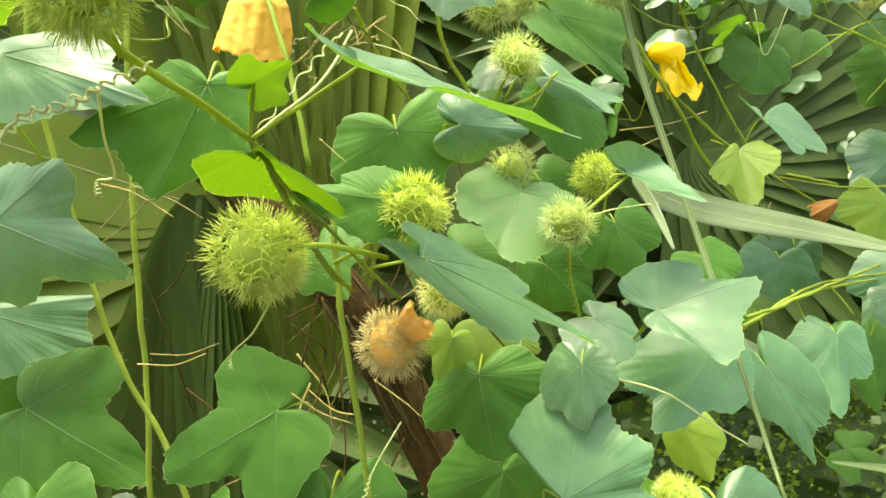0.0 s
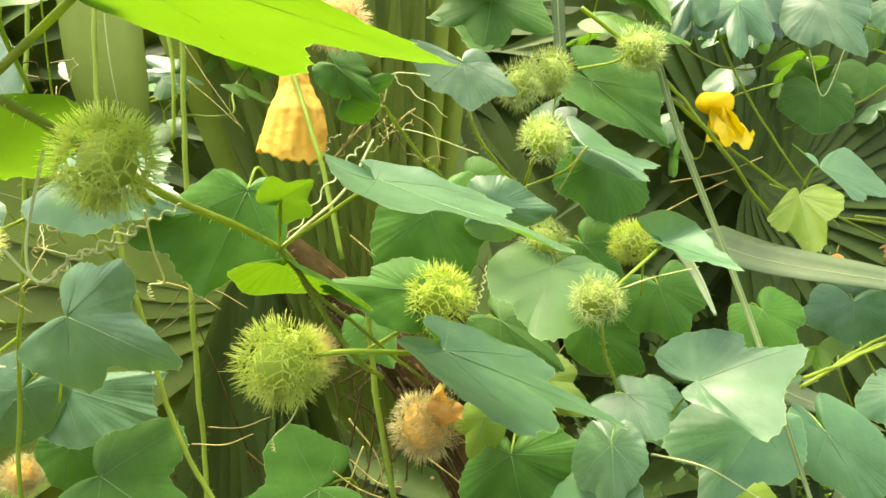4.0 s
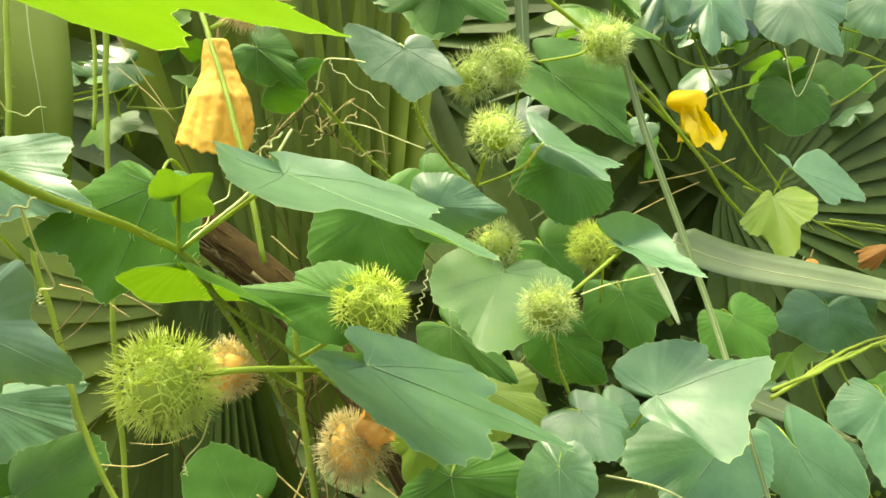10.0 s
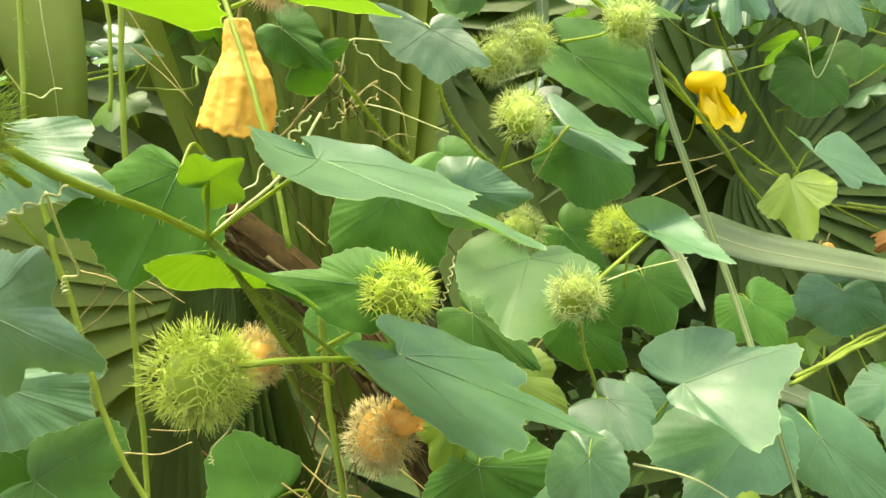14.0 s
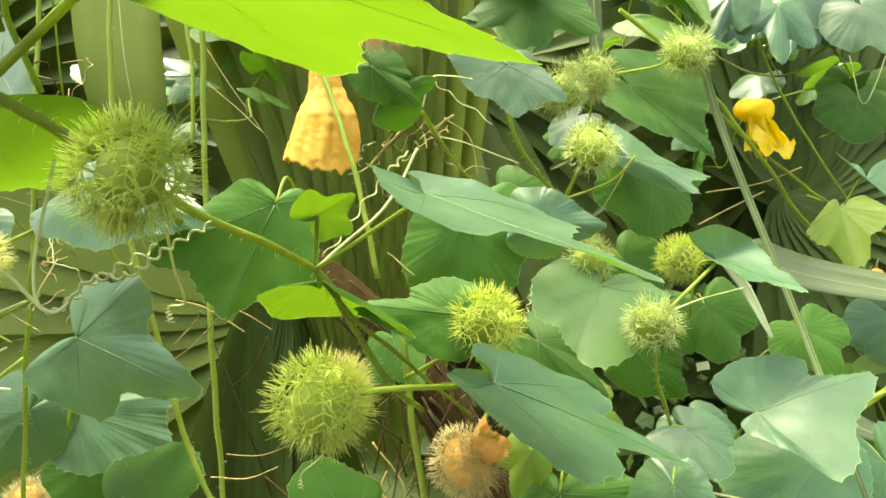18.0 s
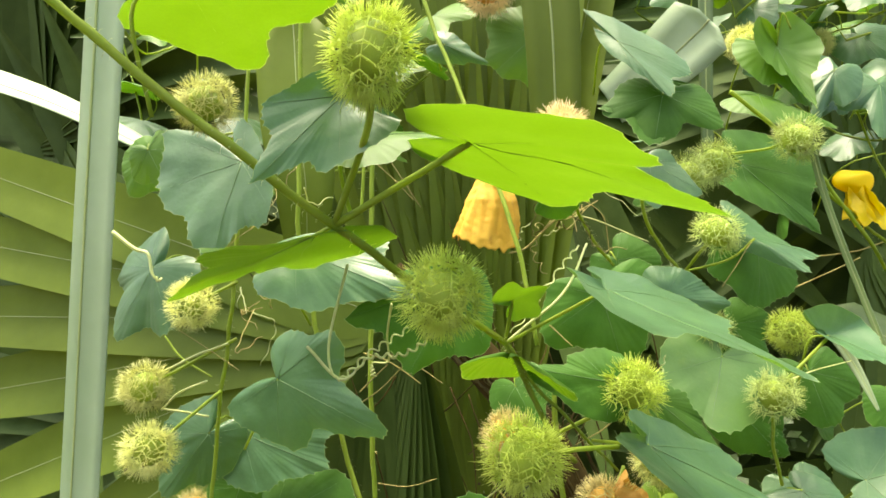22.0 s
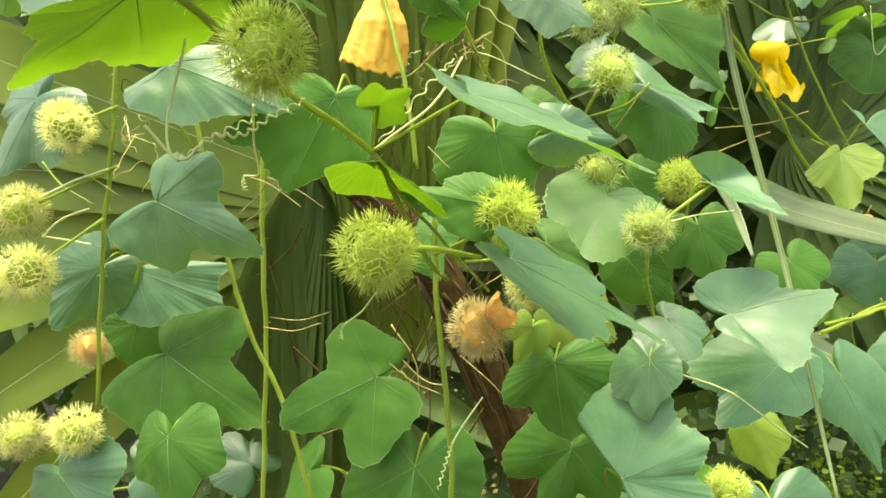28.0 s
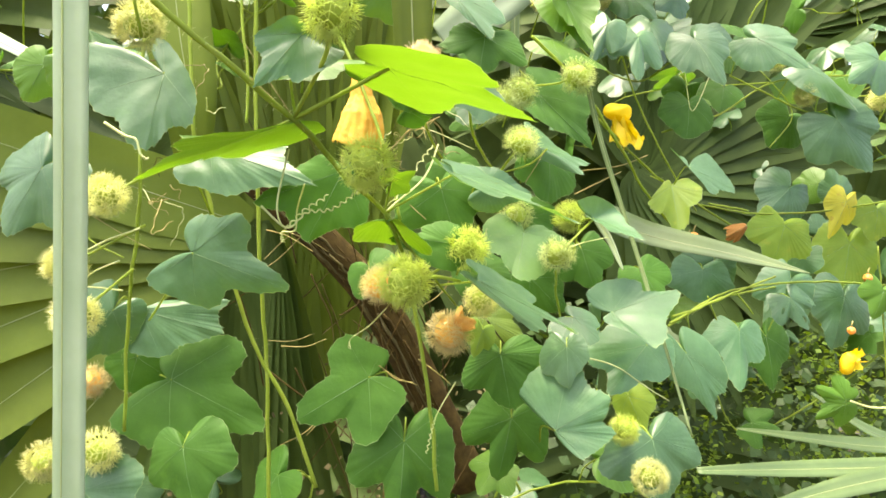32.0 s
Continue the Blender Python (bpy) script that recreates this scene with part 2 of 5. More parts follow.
def stem(points, r0, r1, mat=None, n=0, label="slender hairy green stem of the climbing vine", name="vine", knots=True, cat="vine"):
    """A stem through the given points, with swollen joints and fine hairs."""
    path = spline(points, n or 8 * len(points))
    o = path[0].copy()
    sway = np.array([[noise.noise(Vector((p[0] * 40 + k, p[1] * 40, p[2] * 40))) for k in (0, 31, 67)] for p in path])
    fade = np.clip(np.minimum(np.arange(len(path)), np.arange(len(path))[::-1]) / 4, 0, 1)[:, None]
    path = path + sway * fade * min(0.0014, r0 * 1.1)
    v, f = tube_data(path - o, r0, r1, 8)
    rng = np.random.RandomState(int(abs(o[0] * 9000 + o[2] * 7000)) % 9999)
    v = v + rng.normal(0, r0 * 0.05, v.shape)
    ob = new(name, mesh_of(name, v, f, (mat or M_STEM,)))
    ob.location = o
    tagged(ob, label, cat, "vine stems")
    if knots and len(path) > 10:
        runs = []
        for k in range(3, len(path) - 3):
            for _ in range(3):
                d = rng.normal(size=3)
                t = path[k + 1] - path[k]
                d -= t * (d @ t) / (t @ t + 1e-12)
                d /= np.linalg.norm(d) + 1e-9
                a = path[k] - o + t * rng.rand()
                runs.append((np.array([a, a + d * (r0 + 0.0012), a + d * (r0 + 0.0022) + t * 0.1]), 0.00011, 0.00004))
        part("fuzz", tubes("fuzz", runs, M_STEM_PALE, 3), ob, "fine pale hairs")
    return ob


def coil(points, turns, radius, r, mat=None, tight=0.0, label="coiled pale green tendril of the vine"):
    """A tendril that winds round the line through the points; it starts straight and winds tighter."""
    n = max(40, int(turns * 16))
    line = spline(points, n)
    tan = np.gradient(line, axis=0)
    tan /= np.linalg.norm(tan, axis=1)[:, None] + 1e-9
    out = []
    side = np.cross(tan[0], (0.3, 0.2, 0.9))
    for k in range(n):
        u = k / (n - 1)
        side = side - tan[k] * (side @ tan[k])
        side /= np.linalg.norm(side) + 1e-9
        up = np.cross(tan[k], side)
        w = radius * min(1.0, max(0.0, (u - tight) * 5))
        a = 2 * np.pi * turns * max(0.0, u - tight) / max(1e-6, 1 - tight)
        out.append(line[k] + w * (np.cos(a) * side + np.sin(a) * up))
    o = line[0].copy()
    ob = new("tendril", tubes("tendril", [(np.array(out) - o, r, r * 0.6)], mat or M_STEM_PALE, 5))
    ob.location = o
    return tagged(ob, label, "tendril", "tendrils")


NOTCH = {"tri": 0.84, "round": 0.93, "lobed": 0.74, "long": 0.9}


def blade(pet, tip, left, right, left_base=None, right_base=None, mat=None, notch=0.84, bend=0.06, wave=0.02, puff=0.008, joint=None, label="", up=(0, -0.5, 0.85), teeth=0.022, seed=None, holes=False, soft=False, stalk=None, stalk_r=0.0009, spread=0.62):
    """A vine leaf on five veins: the place of its stalk, and the ends of the middle vein, of the two side lobes and of the two lobes at its base."""
    pet = np.array(pet, float)
    tip = np.array(tip, float) - pet
    ln = np.linalg.norm(tip)
    ex = tip / ln
    ends = [None if q is None else np.array(q, float) - pet for q in (left, right, left_base, right_base)]
    for i, j in ((0, 1), (1, 0)):
        if ends[i] is None:
            along = ex * (ends[j] @ ex)
            ends[i] = 2 * along - ends[j]
    for i in (0, 1):
        if ends[i + 2] is None:
            across = ends[i] - ex * (ends[i] @ ex)
            ends[i + 2] = across * spread - tip * 0.34
    lf, rt, lb, rb = ends
    ez = np.cross(lf - rt, tip)
    ez = ez / (np.linalg.norm(ez) + 1e-9)
    if ez @ np.array(up) < 0:
        ez = -ez
    back = 0.4 * (lb + rb) - tip * 0.12
    rng = np.random.RandomState(seed if seed is not None else int(abs(pet[0] * 71234 + pet[2] * 35131 + tip[0] * 51710)) % 99991)
    dip = 1 - notch
    side_a = ((0, 1.0), (0.07, 0.965), (0.18, 0.95 - dip * 0.2), (0.32, 0.95 - dip * 0.7), (0.46, 0.97 - dip * 1.35), (0.56, 0.98 - dip * 1.6), (0.66, 0.99 - dip * 1.25), (0.78, 1.01 - dip * 0.5), (0.9, 1.015), (1.0, 1.0))
    if soft:
        side_a = ((0, 1.0), (0.15, 1.02), (0.3, 1.0 - dip * 0.5), (0.5, 0.98 - dip * 1.5), (0.7, 1.0 - dip * 0.5), (0.85, 1.02), (1.0, 1.0))
    side_b = ((0, 1.0), (0.12, 1.0), (0.3, 0.985 - dip * 0.15), (0.5, 0.97 - dip * 0.25), (0.7, 0.985 - dip * 0.1), (0.88, 1.0), (1.0, 1.0))
    base = ((0, 1.0), (0.25, 1.0), (0.5, 0.86), (0.72, 0.58), (0.88, 0.28), (1.0, 0.06))
    sectors = ((back, rb, base[::-1], 18), (rb, rt, side_b, 22), (rt, tip, side_a[::-1], 32),
               (tip, lf, side_a, 32), (lf, lb, side_b, 22), (lb, back, base, 18))
    rim, bulge, marks = [], [], []
    for p, q, tab, n in sectors:
        tab = np.array(tab, float)
        wide = min(2.0, max(0.5, np.arccos(np.clip(p @ q / (np.linalg.norm(p) * np.linalg.norm(q) + 1e-12), -1, 1))))
        if tab[0, 0] > tab[-1, 0]:
            tab = np.c_[1 - tab[:, 0], tab[:, 1]]
        marks.append(len(rim))
        for k in range(n):
            u = k / n
            r = np.interp(u, tab[:, 0], tab[:, 1])
            rim.append(r * (np.sin((1 - u) * wide) * p + np.sin(u * wide) * q) / np.sin(wide))
            bulge.append(np.sin(np.pi * u) ** 2)
    rim, bulge = np.array(rim), np.array(bulge)
    seg, rings = len(rim), 11
    body = rim
    for _ in range(4):
        body = (np.roll(body, 1, 0) + 2 * body + np.roll(body, -1, 0)) / 4
    keep = np.zeros(seg)
    keep[marks[3]] = 0.6
    rim = rim * keep[:, None] + body * (1 - keep[:, None])
    high = rim @ ez
    ker = np.exp(-np.linspace(-2.2, 2.2, 33) ** 2)
    calm = np.convolve(np.r_[high[-16:], high, high[:16]], ker / ker.sum(), "valid")
    rim = rim - high[:, None] * ez
    ang = np.linspace(-np.pi, np.pi, seg, endpoint=False)
    f1, f2, f3, f4 = rng.rand(4) * 6.28
    rim *= (1 + 0.025 * np.sin(5 * ang + f1) + 0.018 * np.sin(9 * ang + f2))[:, None]
    saw = np.zeros(seg)
    k = 0
    while k < seg - 4:
        tall = rng.uniform(0.3, 1.9)
        gap = rng.randint(3, 6)
        saw[k:k + 3] = (tall, -0.1 * tall, -0.35)
        saw[k + 3:k + gap] = 0.1
        k += gap
    rim *= (1 + teeth * saw * (np.abs(ang) < 2.85))[:, None]
    wd = max(np.linalg.norm(lf - rt) * 0.5, 1e-4)
    ey = np.cross(ez, ex)

    def lift(flat, v, a, bul, up_):
        x, y = flat @ ex / ln, flat @ ey / wd
        z = -bend * v ** 2 + puff * bul * v ** 2 * (1.6 - v)
        z = z + wave * v ** 2 * (np.sin(3 * a + f1) * 0.5 + (np.sin(7 * a + f2) * 0.3 + np.sin(13 * a + f3) * 0.22) * v ** 4)
        z = z + 0.005 * np.sin(x * 13 + f4 + 2 * y) * np.sin(y * 11 + f1 + 3 * x) + 0.012 * np.sin(x * 5 + f2) * np.sin(y * 4 + f3)
        return z * ln * np.minimum(1, v * 4) + up_ * v ** 1.5
    verts = [np.zeros(3)]
    for k in range(1, rings + 1):
        v = min(1.0, (k / (rings - 1)) ** 0.9 * 0.994) if k < rings else 1.0
        flat = rim * v
        verts.append(flat + lift(flat, np.full(seg, v), ang, bulge, calm)[:, None] * ez)
    faces = [(0, 1 + j, 1 + (j + 1) % seg) for j in range(seg)]
    skip = set()
    if holes:
        for _ in range(9):
            k0, j0 = rng.randint(3, rings - 1), rng.randint(seg)
            for dk in range(2):
                for dj in range(rng.randint(2, 6)):
                    skip.add((k0 + dk, (j0 + dj) % seg))
    for k in range(1, rings):
        a, b = 1 + (k - 1) * seg, 1 + k * seg
        faces += [(a + j, b + j, b + (j + 1) % seg, a + (j + 1) % seg) for j in range(seg) if (k, j) not in skip]
    me = mesh_of("vine_leaf", np.vstack(verts), faces, (mat or M_LEAF, M_EDGE))
    first = 1 + (rings - 2) * seg
    me.polygons.foreach_set("material_index", [1 if min(f) >= first else 0 for f in faces])
    ob = new("vine_leaf", me)
    ob.location = pet
    tagged(ob, label or "three-lobed green passion vine leaf with toothed edge", "leaf", "vine leaves")
    for m, far in ((marks[3], 0.95), (marks[2], 0.88), (marks[4], 0.88), (marks[1], 0.72), (marks[5], 0.72)):
        t = np.linspace(0.02, far, 9)
        flat = rim[m] * t[:, None]
        run = flat + (lift(flat, t, ang[m], 0.0, calm[m]) + 0.0001)[:, None] * ez
        main = m == marks[3]
        part("midrib" if main else "vein", tubes("vein", [(run, (0.00026 if main else 0.00016) * (ln / 0.05) ** 0.5, 0.00004)], M_VEIN, 5), ob)
    if stalk is None:
        low = pet + (back / (np.linalg.norm(back) + 1e-9) - ez) * ln * 0.25
        stalk = [joint] if joint is not None else [low, low - ez * ln * 0.3 + np.array((0, 0.25, -0.3)) * ln]
    pts = [np.array(q, float) - pet for q in stalk]
    part("petiole", tubes("petiole", [(spline([(0, 0, 0)] + pts, 14), stalk_r * 0.85, stalk_r)], M_STEM, 7), ob, "thin green leaf stalk")
    return ob


def leaf(pet, tip, side, mat=None, shape="tri", bend=0.10, fold=0.06, wave=0.032, stalk=None, label="", up=(0, -0.5, 0.85), teeth=0.02, seed=None, holes=False):
    """A vine leaf with like halves: the place of its stalk, its tip, and the furthest point of one side."""
    pet, tip, side = (np.array(v, float) for v in (pet, tip, side))
    ex = tip - pet
    across = side - pet
    across = across - ex * (across @ ex) / (ex @ ex)
    nrm = np.cross(ex, across)
    nrm /= np.linalg.norm(nrm)
    if nrm @ np.array(up) < 0:
        nrm = -nrm
    rng = np.random.RandomState(int(abs(pet[0] * 9173 + pet[2] * 4571 + tip[2] * 777)) % 99991)
    reach = {"tri": 0.36, "round": 0.40, "lobed": 0.44, "long": 0.22}[shape]
    l_, r_ = rng.uniform(0.88, 1.06, 2)
    drop = nrm * np.linalg.norm(ex) * fold
    left = pet + ex * (reach + rng.uniform(-0.06, 0.06)) + across * l_ - drop
    right = pet + ex * (reach + rng.uniform(-0.06, 0.06)) - across * r_ - drop
    return blade(pet, tip, left, right, None, None, mat, NOTCH[shape], bend, wave, 0.014, None, label, up, teeth, seed, holes, shape == "round", stalk, spread=0.66 if shape != "long" else 0.8)


def bract_mesh(name, seed, mat, ribs=9, body=0.64, steps=8, spikes=5, cover=1.0):
    """Three much divided bracts round a ball of radius one: ribs from the stalk end, side threads that fork, and fine tips that stand out."""
    rng = np.random.RandomState(seed)
    runs = []

    def on(polar, azim, r):
        return r * np.array([np.sin(polar) * np.cos(azim), np.sin(polar) * np.sin(azim), np.cos(polar)])

    def spike(o, ln, wild):
        out = o / np.linalg.norm(o)
        t2 = np.cross(out, rng.normal(size=3))
        t2 /= np.linalg.norm(t2)
        tip = out + t2 * rng.uniform(0, wild)
        tip /= np.linalg.norm(tip)
        runs.append((np.array([o, o + (tip * 0.9 + t2 * 0.06) * ln * 0.5, o + tip * ln]), 0.0105, 0.0036))
    for i in range(ribs):
        az0 = 2 * np.pi * (i + rng.uniform(-0.25, 0.25)) / ribs
        drift = rng.uniform(-0.7, 0.7)
        end = rng.uniform(2.2, 2.95) * cover
        rib_r = body + rng.uniform(0.0, 0.08)
        runs.append((np.array([on(0.12 + (end - 0.12) * u, az0 + drift * u, rib_r + 0.05 * np.sin(u * 3)) for u in np.linspace(0, 1, 9)]), (0.034, 0.026, 0.022)[i % 3], 0.010))
        for u in np.linspace(0.1, 1.0, steps):
            for sgn in (-1, 1):
                p0, a0 = 0.12 + (end - 0.12) * u, az0 + drift * u
                w = rng.uniform(0.32, 0.7) / max(0.4, np.sin(p0))
                lean, rise = rng.uniform(0.1, 0.55), rng.uniform(0.02, 0.2)
                path = [on(p0 + lean * q, a0 + sgn * w * q ** 0.8, rib_r + 0.05 * np.sin(u * 3) + rise * q) for q in (0, 0.3, 0.6, 1.0)]
                runs.append((np.array(path), 0.023, 0.012))
                for k in range(spikes):
                    o = path[1 + k % 3]
                    spike(o * rng.uniform(0.95, 1.04), rng.uniform(0.2, 0.46), 0.75)
                    if k % 3 == 1:
                        tw = np.cross(o, rng.normal(size=3))
                        tw /= np.linalg.norm(tw)
                        fork = o * rng.uniform(0.98, 1.1) + tw * rng.uniform(0.12, 0.24)
                        runs.append((np.array([o, (o + fork) / 2 * 1.02, fork]), 0.012, 0.007))
                        spike(fork, rng.uniform(0.14, 0.36), 0.7)
                        spike((o + fork) / 2, rng.uniform(0.14, 0.36), 0.7)
    return tubes(name, runs, mat, 3)


def ball_mesh(name, mat, stretch=1.0, seed=0):
    bm = bmesh.new()
    bmesh.ops.create_uvsphere(bm, u_segments=28, v_segments=18, radius=1.0)
    for v in bm.verts:
        n = noise.noise(v.co * 1.3 + Vector((seed, 0, 0))) * 0.04
        v.co = Vector((v.co.x, v.co.y, v.co.z * stretch)) * (1 + n)
    me = bpy.data.meshes.new(name)
    bm.to_mesh(me)
    bm.free()
    me.materials.append(mat)
    me.polygons.foreach_set("use_smooth", [True] * len(me.polygons))
    return me


BRACTS = {
    "green": [bract_mesh("bract_net", s, M_BRACT) for s in (1, 2, 3)],
    "yellow": [bract_mesh("bract_net", s, M_BRACT_YELLOW) for s in (4, 5)],
    "pale": [bract_mesh("bract_net", s, M_BRACT_PALE, ribs=8, steps=7, spikes=4) for s in (9, 10)],
    "tan": [bract_mesh("bract_net", s, M_BRACT_TAN, spikes=6) for s in (6, 7)],
    "pink": [bract_mesh("bract_net", 8, M_BRACT_PINK, spikes=6)],
}
BERRIES = {"green": ball_mesh("berry", M_BERRY, 1.08), "yellow": ball_mesh("berry", M_BERRY, 1.05, 3), "pale": ball_mesh("berry", M_BERRY, 1.05, 4), "tan": ball_mesh("berry", M_BERRY_OLD, 1.05, 5), "pink": ball_mesh("berry", M_BERRY_OLD, 1.0, 7)}
FRUIT_LABELS = {"green": "green passion fruit wrapped in a net of thread-like bracts", "yellow": "yellow-green fruit in a fuzzy net of yellowish bracts",
                "pale": "pale green fruit in a loose net of spiky thread-like bracts",
                "tan": "withered orange fruit in dry tan thread-like bracts", "pink": "pinkish dry fruit in a ball of pale thread-like bracts"}


def fruit(at, radius, kind="green", turn=(0, 0, 0), stalk=None, stretch=1.0, variant=0, inner=0.56):
    ob = new("passion_fruit")
    ob.location = at
    tagged(ob, FRUIT_LABELS[kind], "fruit", "fruits on the vine")
    b = part("berry", BERRIES[kind], ob)
    b.scale = (radius * (0.66 if kind == "tan" else inner),) * 3
    b.rotation_euler = turn
    n = part("bract_net", BRACTS[kind][variant % len(BRACTS[kind])], ob, "net of fine branching threads")
    n.scale = (radius * 0.95, radius * 0.95, radius * stretch * 0.95)
    n.rotation_euler = turn
    if stalk is not None:
        pts = [np.array(q, float) - np.array(at) for q in stalk]
        s0 = pts[0] / (np.linalg.norm(pts[0]) + 1e-9) * radius * 0.5
        part("stalk", tubes("stalk", [(spline([s0] + pts, 14), 0.0011, 0.0012)], M_STEM, 7), ob, "slender green fruit stalk")
    return ob


def strap_data(points, width, normal, fold=0.25, n=30, taper=(1.0, 0.05), rib_at=2):
    """A long blade folded along its middle."""
    path = spline(points, n)
    tan = np.gradient(path, axis=0)
    tan /= np.linalg.norm(tan, axis=1)[:, None] + 1e-9
    nv = np.array(normal, float)
    rows = []
    us = (-1.0, -0.5, 0.0, 0.5, 1.0)
    for k in range(n):
        u = k / (n - 1)
        sd = np.cross(tan[k], nv)
        sd /= np.linalg.norm(sd) + 1e-9
        up = np.cross(sd, tan[k])
        w = width * 0.5 * (taper[0] + (taper[1] - taper[0]) * u ** 2.2) * min(1.0, 0.4 + u * 8)
        for s in us:
            rows.append(path[k] + sd * s * w + up * (abs(s) - 0.5) * fold * w)
    m = len(us)
    faces = [(k * m + j, k * m + j + 1, (k + 1) * m + j + 1, (k + 1) * m + j) for k in range(n - 1) for j in range(m - 1)]
    rib = np.array([rows[k * m + rib_at] for k in range(n)])
    return np.array(rows), faces, rib


def strap(name, points, width, normal, mat, rib_mat, label, cat, fold=0.25, taper=(1.0, 0.05), rib=0.0012, group="", thick=0.0006, rib_at=2):
    v, f, r = strap_data(points, width, normal, fold, 40, taper, rib_at)
    o = v[0].copy()
    ob = new(name, mesh_of(name, v - o, f, (mat,)))
    ob.location = o
    so = ob.modifiers.new("thickness", "SOLIDIFY")
    so.thickness = thick
    tagged(ob, label, cat, group)
    part("midrib", tubes("midrib", [(r - o, rib, rib * 0.4)], rib_mat, 6), ob, "pale raised rib")
    return ob


def fan_frond(hub, tips, width, normal, label, sag=0.0, mat=None, fill=1, fold=0.45, rib_mat=None):
    """A pleated fan palm leaf: one folded blade to each tip, joined at the hub."""
    hub = np.array(hub, float)
    ob = new("palm_frond")
    ob.location = hub
    tagged(ob, label, "palm leaf", "palm leaves")
    tips = [np.array(t, float) for t in tips]
    tips = [p + (q - p) * k / fill for p, q in zip(tips, tips[1:]) for k in range(fill)] + [tips[-1]]
    for t in tips:
        t = t - hub
        mid = t * 0.5 + np.array((0, 0, sag))
        v, f, r = strap_data([(0, 0, 0), mid, t], width, normal, fold, 18, (1.0, 0.04))
        b = part("blade", mesh_of("blade", v, f, (mat or M_PALM,)), ob)
        k = new("midrib", tubes("midrib", [(r, 0.0008, 0.0003)], rib_mat or (M_PALM_RIB if mat is None else mat), 5))
        k.parent = b
    return ob

# ---- ground and backdrop ----
gx = np.concatenate([[-400, -60, -12], np.linspace(-4, 4, 41), [12, 60, 400]])
gy = np.concatenate([[-400, -60, -8], np.linspace(-1.5, 5.5, 41), [12, 60, 400]])
gv = [(x, y, 0.03 * noise.noise(Vector((x * 2.2, y * 2.2, 0))) + 0.012 * noise.noise(Vector((x * 9, y * 9, 3)))) for y in gy for x in gx]
gn = len(gx)
gf = [(j * gn + i, j * gn + i + 1, (j + 1) * gn + i + 1, (j + 1) * gn + i) for j in range(len(gy) - 1) for i in range(gn - 1)]
tagged(new("ground", mesh_of("ground", gv, gf, (M_SOIL,))), "dark earth with fallen leaves under the plants", "ground", kind="structure")


def scatter_leaves(name, count, box, size, mat, label, seed, face=(0, -0.6, 0.8), spread=0.7, cat="foliage", clump=0.0):
    """Many small leaves in a box of space, in tufts of the given spread if any, joined in one mesh."""
    rng = np.random.RandomState(seed)
    out = np.array([(0, 0), (0.25, 0.22), (0.5, 0.42), (0.62, 0.30), (1, 0), (0.62, -0.30), (0.5, -0.42), (0.25, -0.22)])
    tufts = [np.array([rng.uniform(*b) for b in box]) for _ in range(34)]
    vs, fs = [], []
    for _ in range(count):
        o = np.array([rng.uniform(*box[0]), rng.uniform(*box[1]), rng.uniform(*box[2])])
        if clump:
            tuft = tufts[rng.randint(len(tufts))]
            o = tuft + np.clip(rng.normal(size=3), -2, 2) * clump
        nrm = np.array(face) + rng.normal(0, spread, 3)
        nrm /= np.linalg.norm(nrm)
        ax = np.cross(nrm, rng.normal(size=3))
        ax /= np.linalg.norm(ax)
        ay = np.cross(nrm, ax)
        s = size * rng.uniform(0.5, 1.3)
        b = len(vs)
        for u, w in out:
            vs.append(o + s * (u * ax + w * 1.1 * ay - nrm * (0.25 * u * u + 0.3 * w * w)))
        fs += [(b, b + 1, b + 7), (b + 1, b + 2, b + 3, b + 5, b + 6, b + 7), (b + 3, b + 4, b + 5)]
    ob = new(name, mesh_of(name, vs, fs, (mat,), False))
    return tagged(ob, label, cat, kind="stuff")


scatter_leaves("far_foliage", 16000, ((-3.5, 4.5), (2.0, 3.6), (0.0, 3.2)), 0.12, M_BACK, "dense dark green bushes behind the vine", 1)
scatter_leaves("fallen_leaves", 900, ((-1.2, 1.4), (0.2, 2.2), (0.02, 0.05)), 0.06, M_LITTER, "brown fallen leaves on the ground", 2, (0, 0, 1), 0.4)

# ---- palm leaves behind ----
fan_frond((-0.225, 0.620, 1.243), [(-0.455, 0.750, 0.787), (-0.367, 0.720, 0.770), (-0.299, 0.700, 0.776), (-0.242, 0.680, 0.782), (-0.195, 0.680, 0.789), (-0.154, 0.700, 0.797), (-0.111, 0.750, 0.833)], 0.042, (0, -1, 0.1), "pleated fan palm leaf hanging behind the vine, green darkened for shade", fill=2, mat=M_PALM_SHADED)
fan_frond((-0.264, 0.750, 1.241), [(-1.143, 0.600, 1.517), (-1.118, 0.600, 1.363), (-1.095, 0.600, 1.214), (-1.102, 0.620, 1.058), (-1.017, 0.640, 0.895), (-0.854, 0.660, 0.774), (-0.721, 0.700, 0.673)], 0.105, (0, -1, 0.2), "dark green pleated palm leaf spreading sideways behind the vine", fill=1, fold=0.14)
fan_frond((-0.173, 0.950, 0.992), [(-0.731, 0.850, 2.271), (-0.547, 0.850, 2.352), (-0.381, 0.850, 2.352), (-0.238, 0.850, 2.354), (-0.083, 0.850, 2.335), (0.065, 0.850, 2.279)], 0.10, (0, -1, 0.1), "dark olive fan palm leaf standing behind the vine", fill=2)
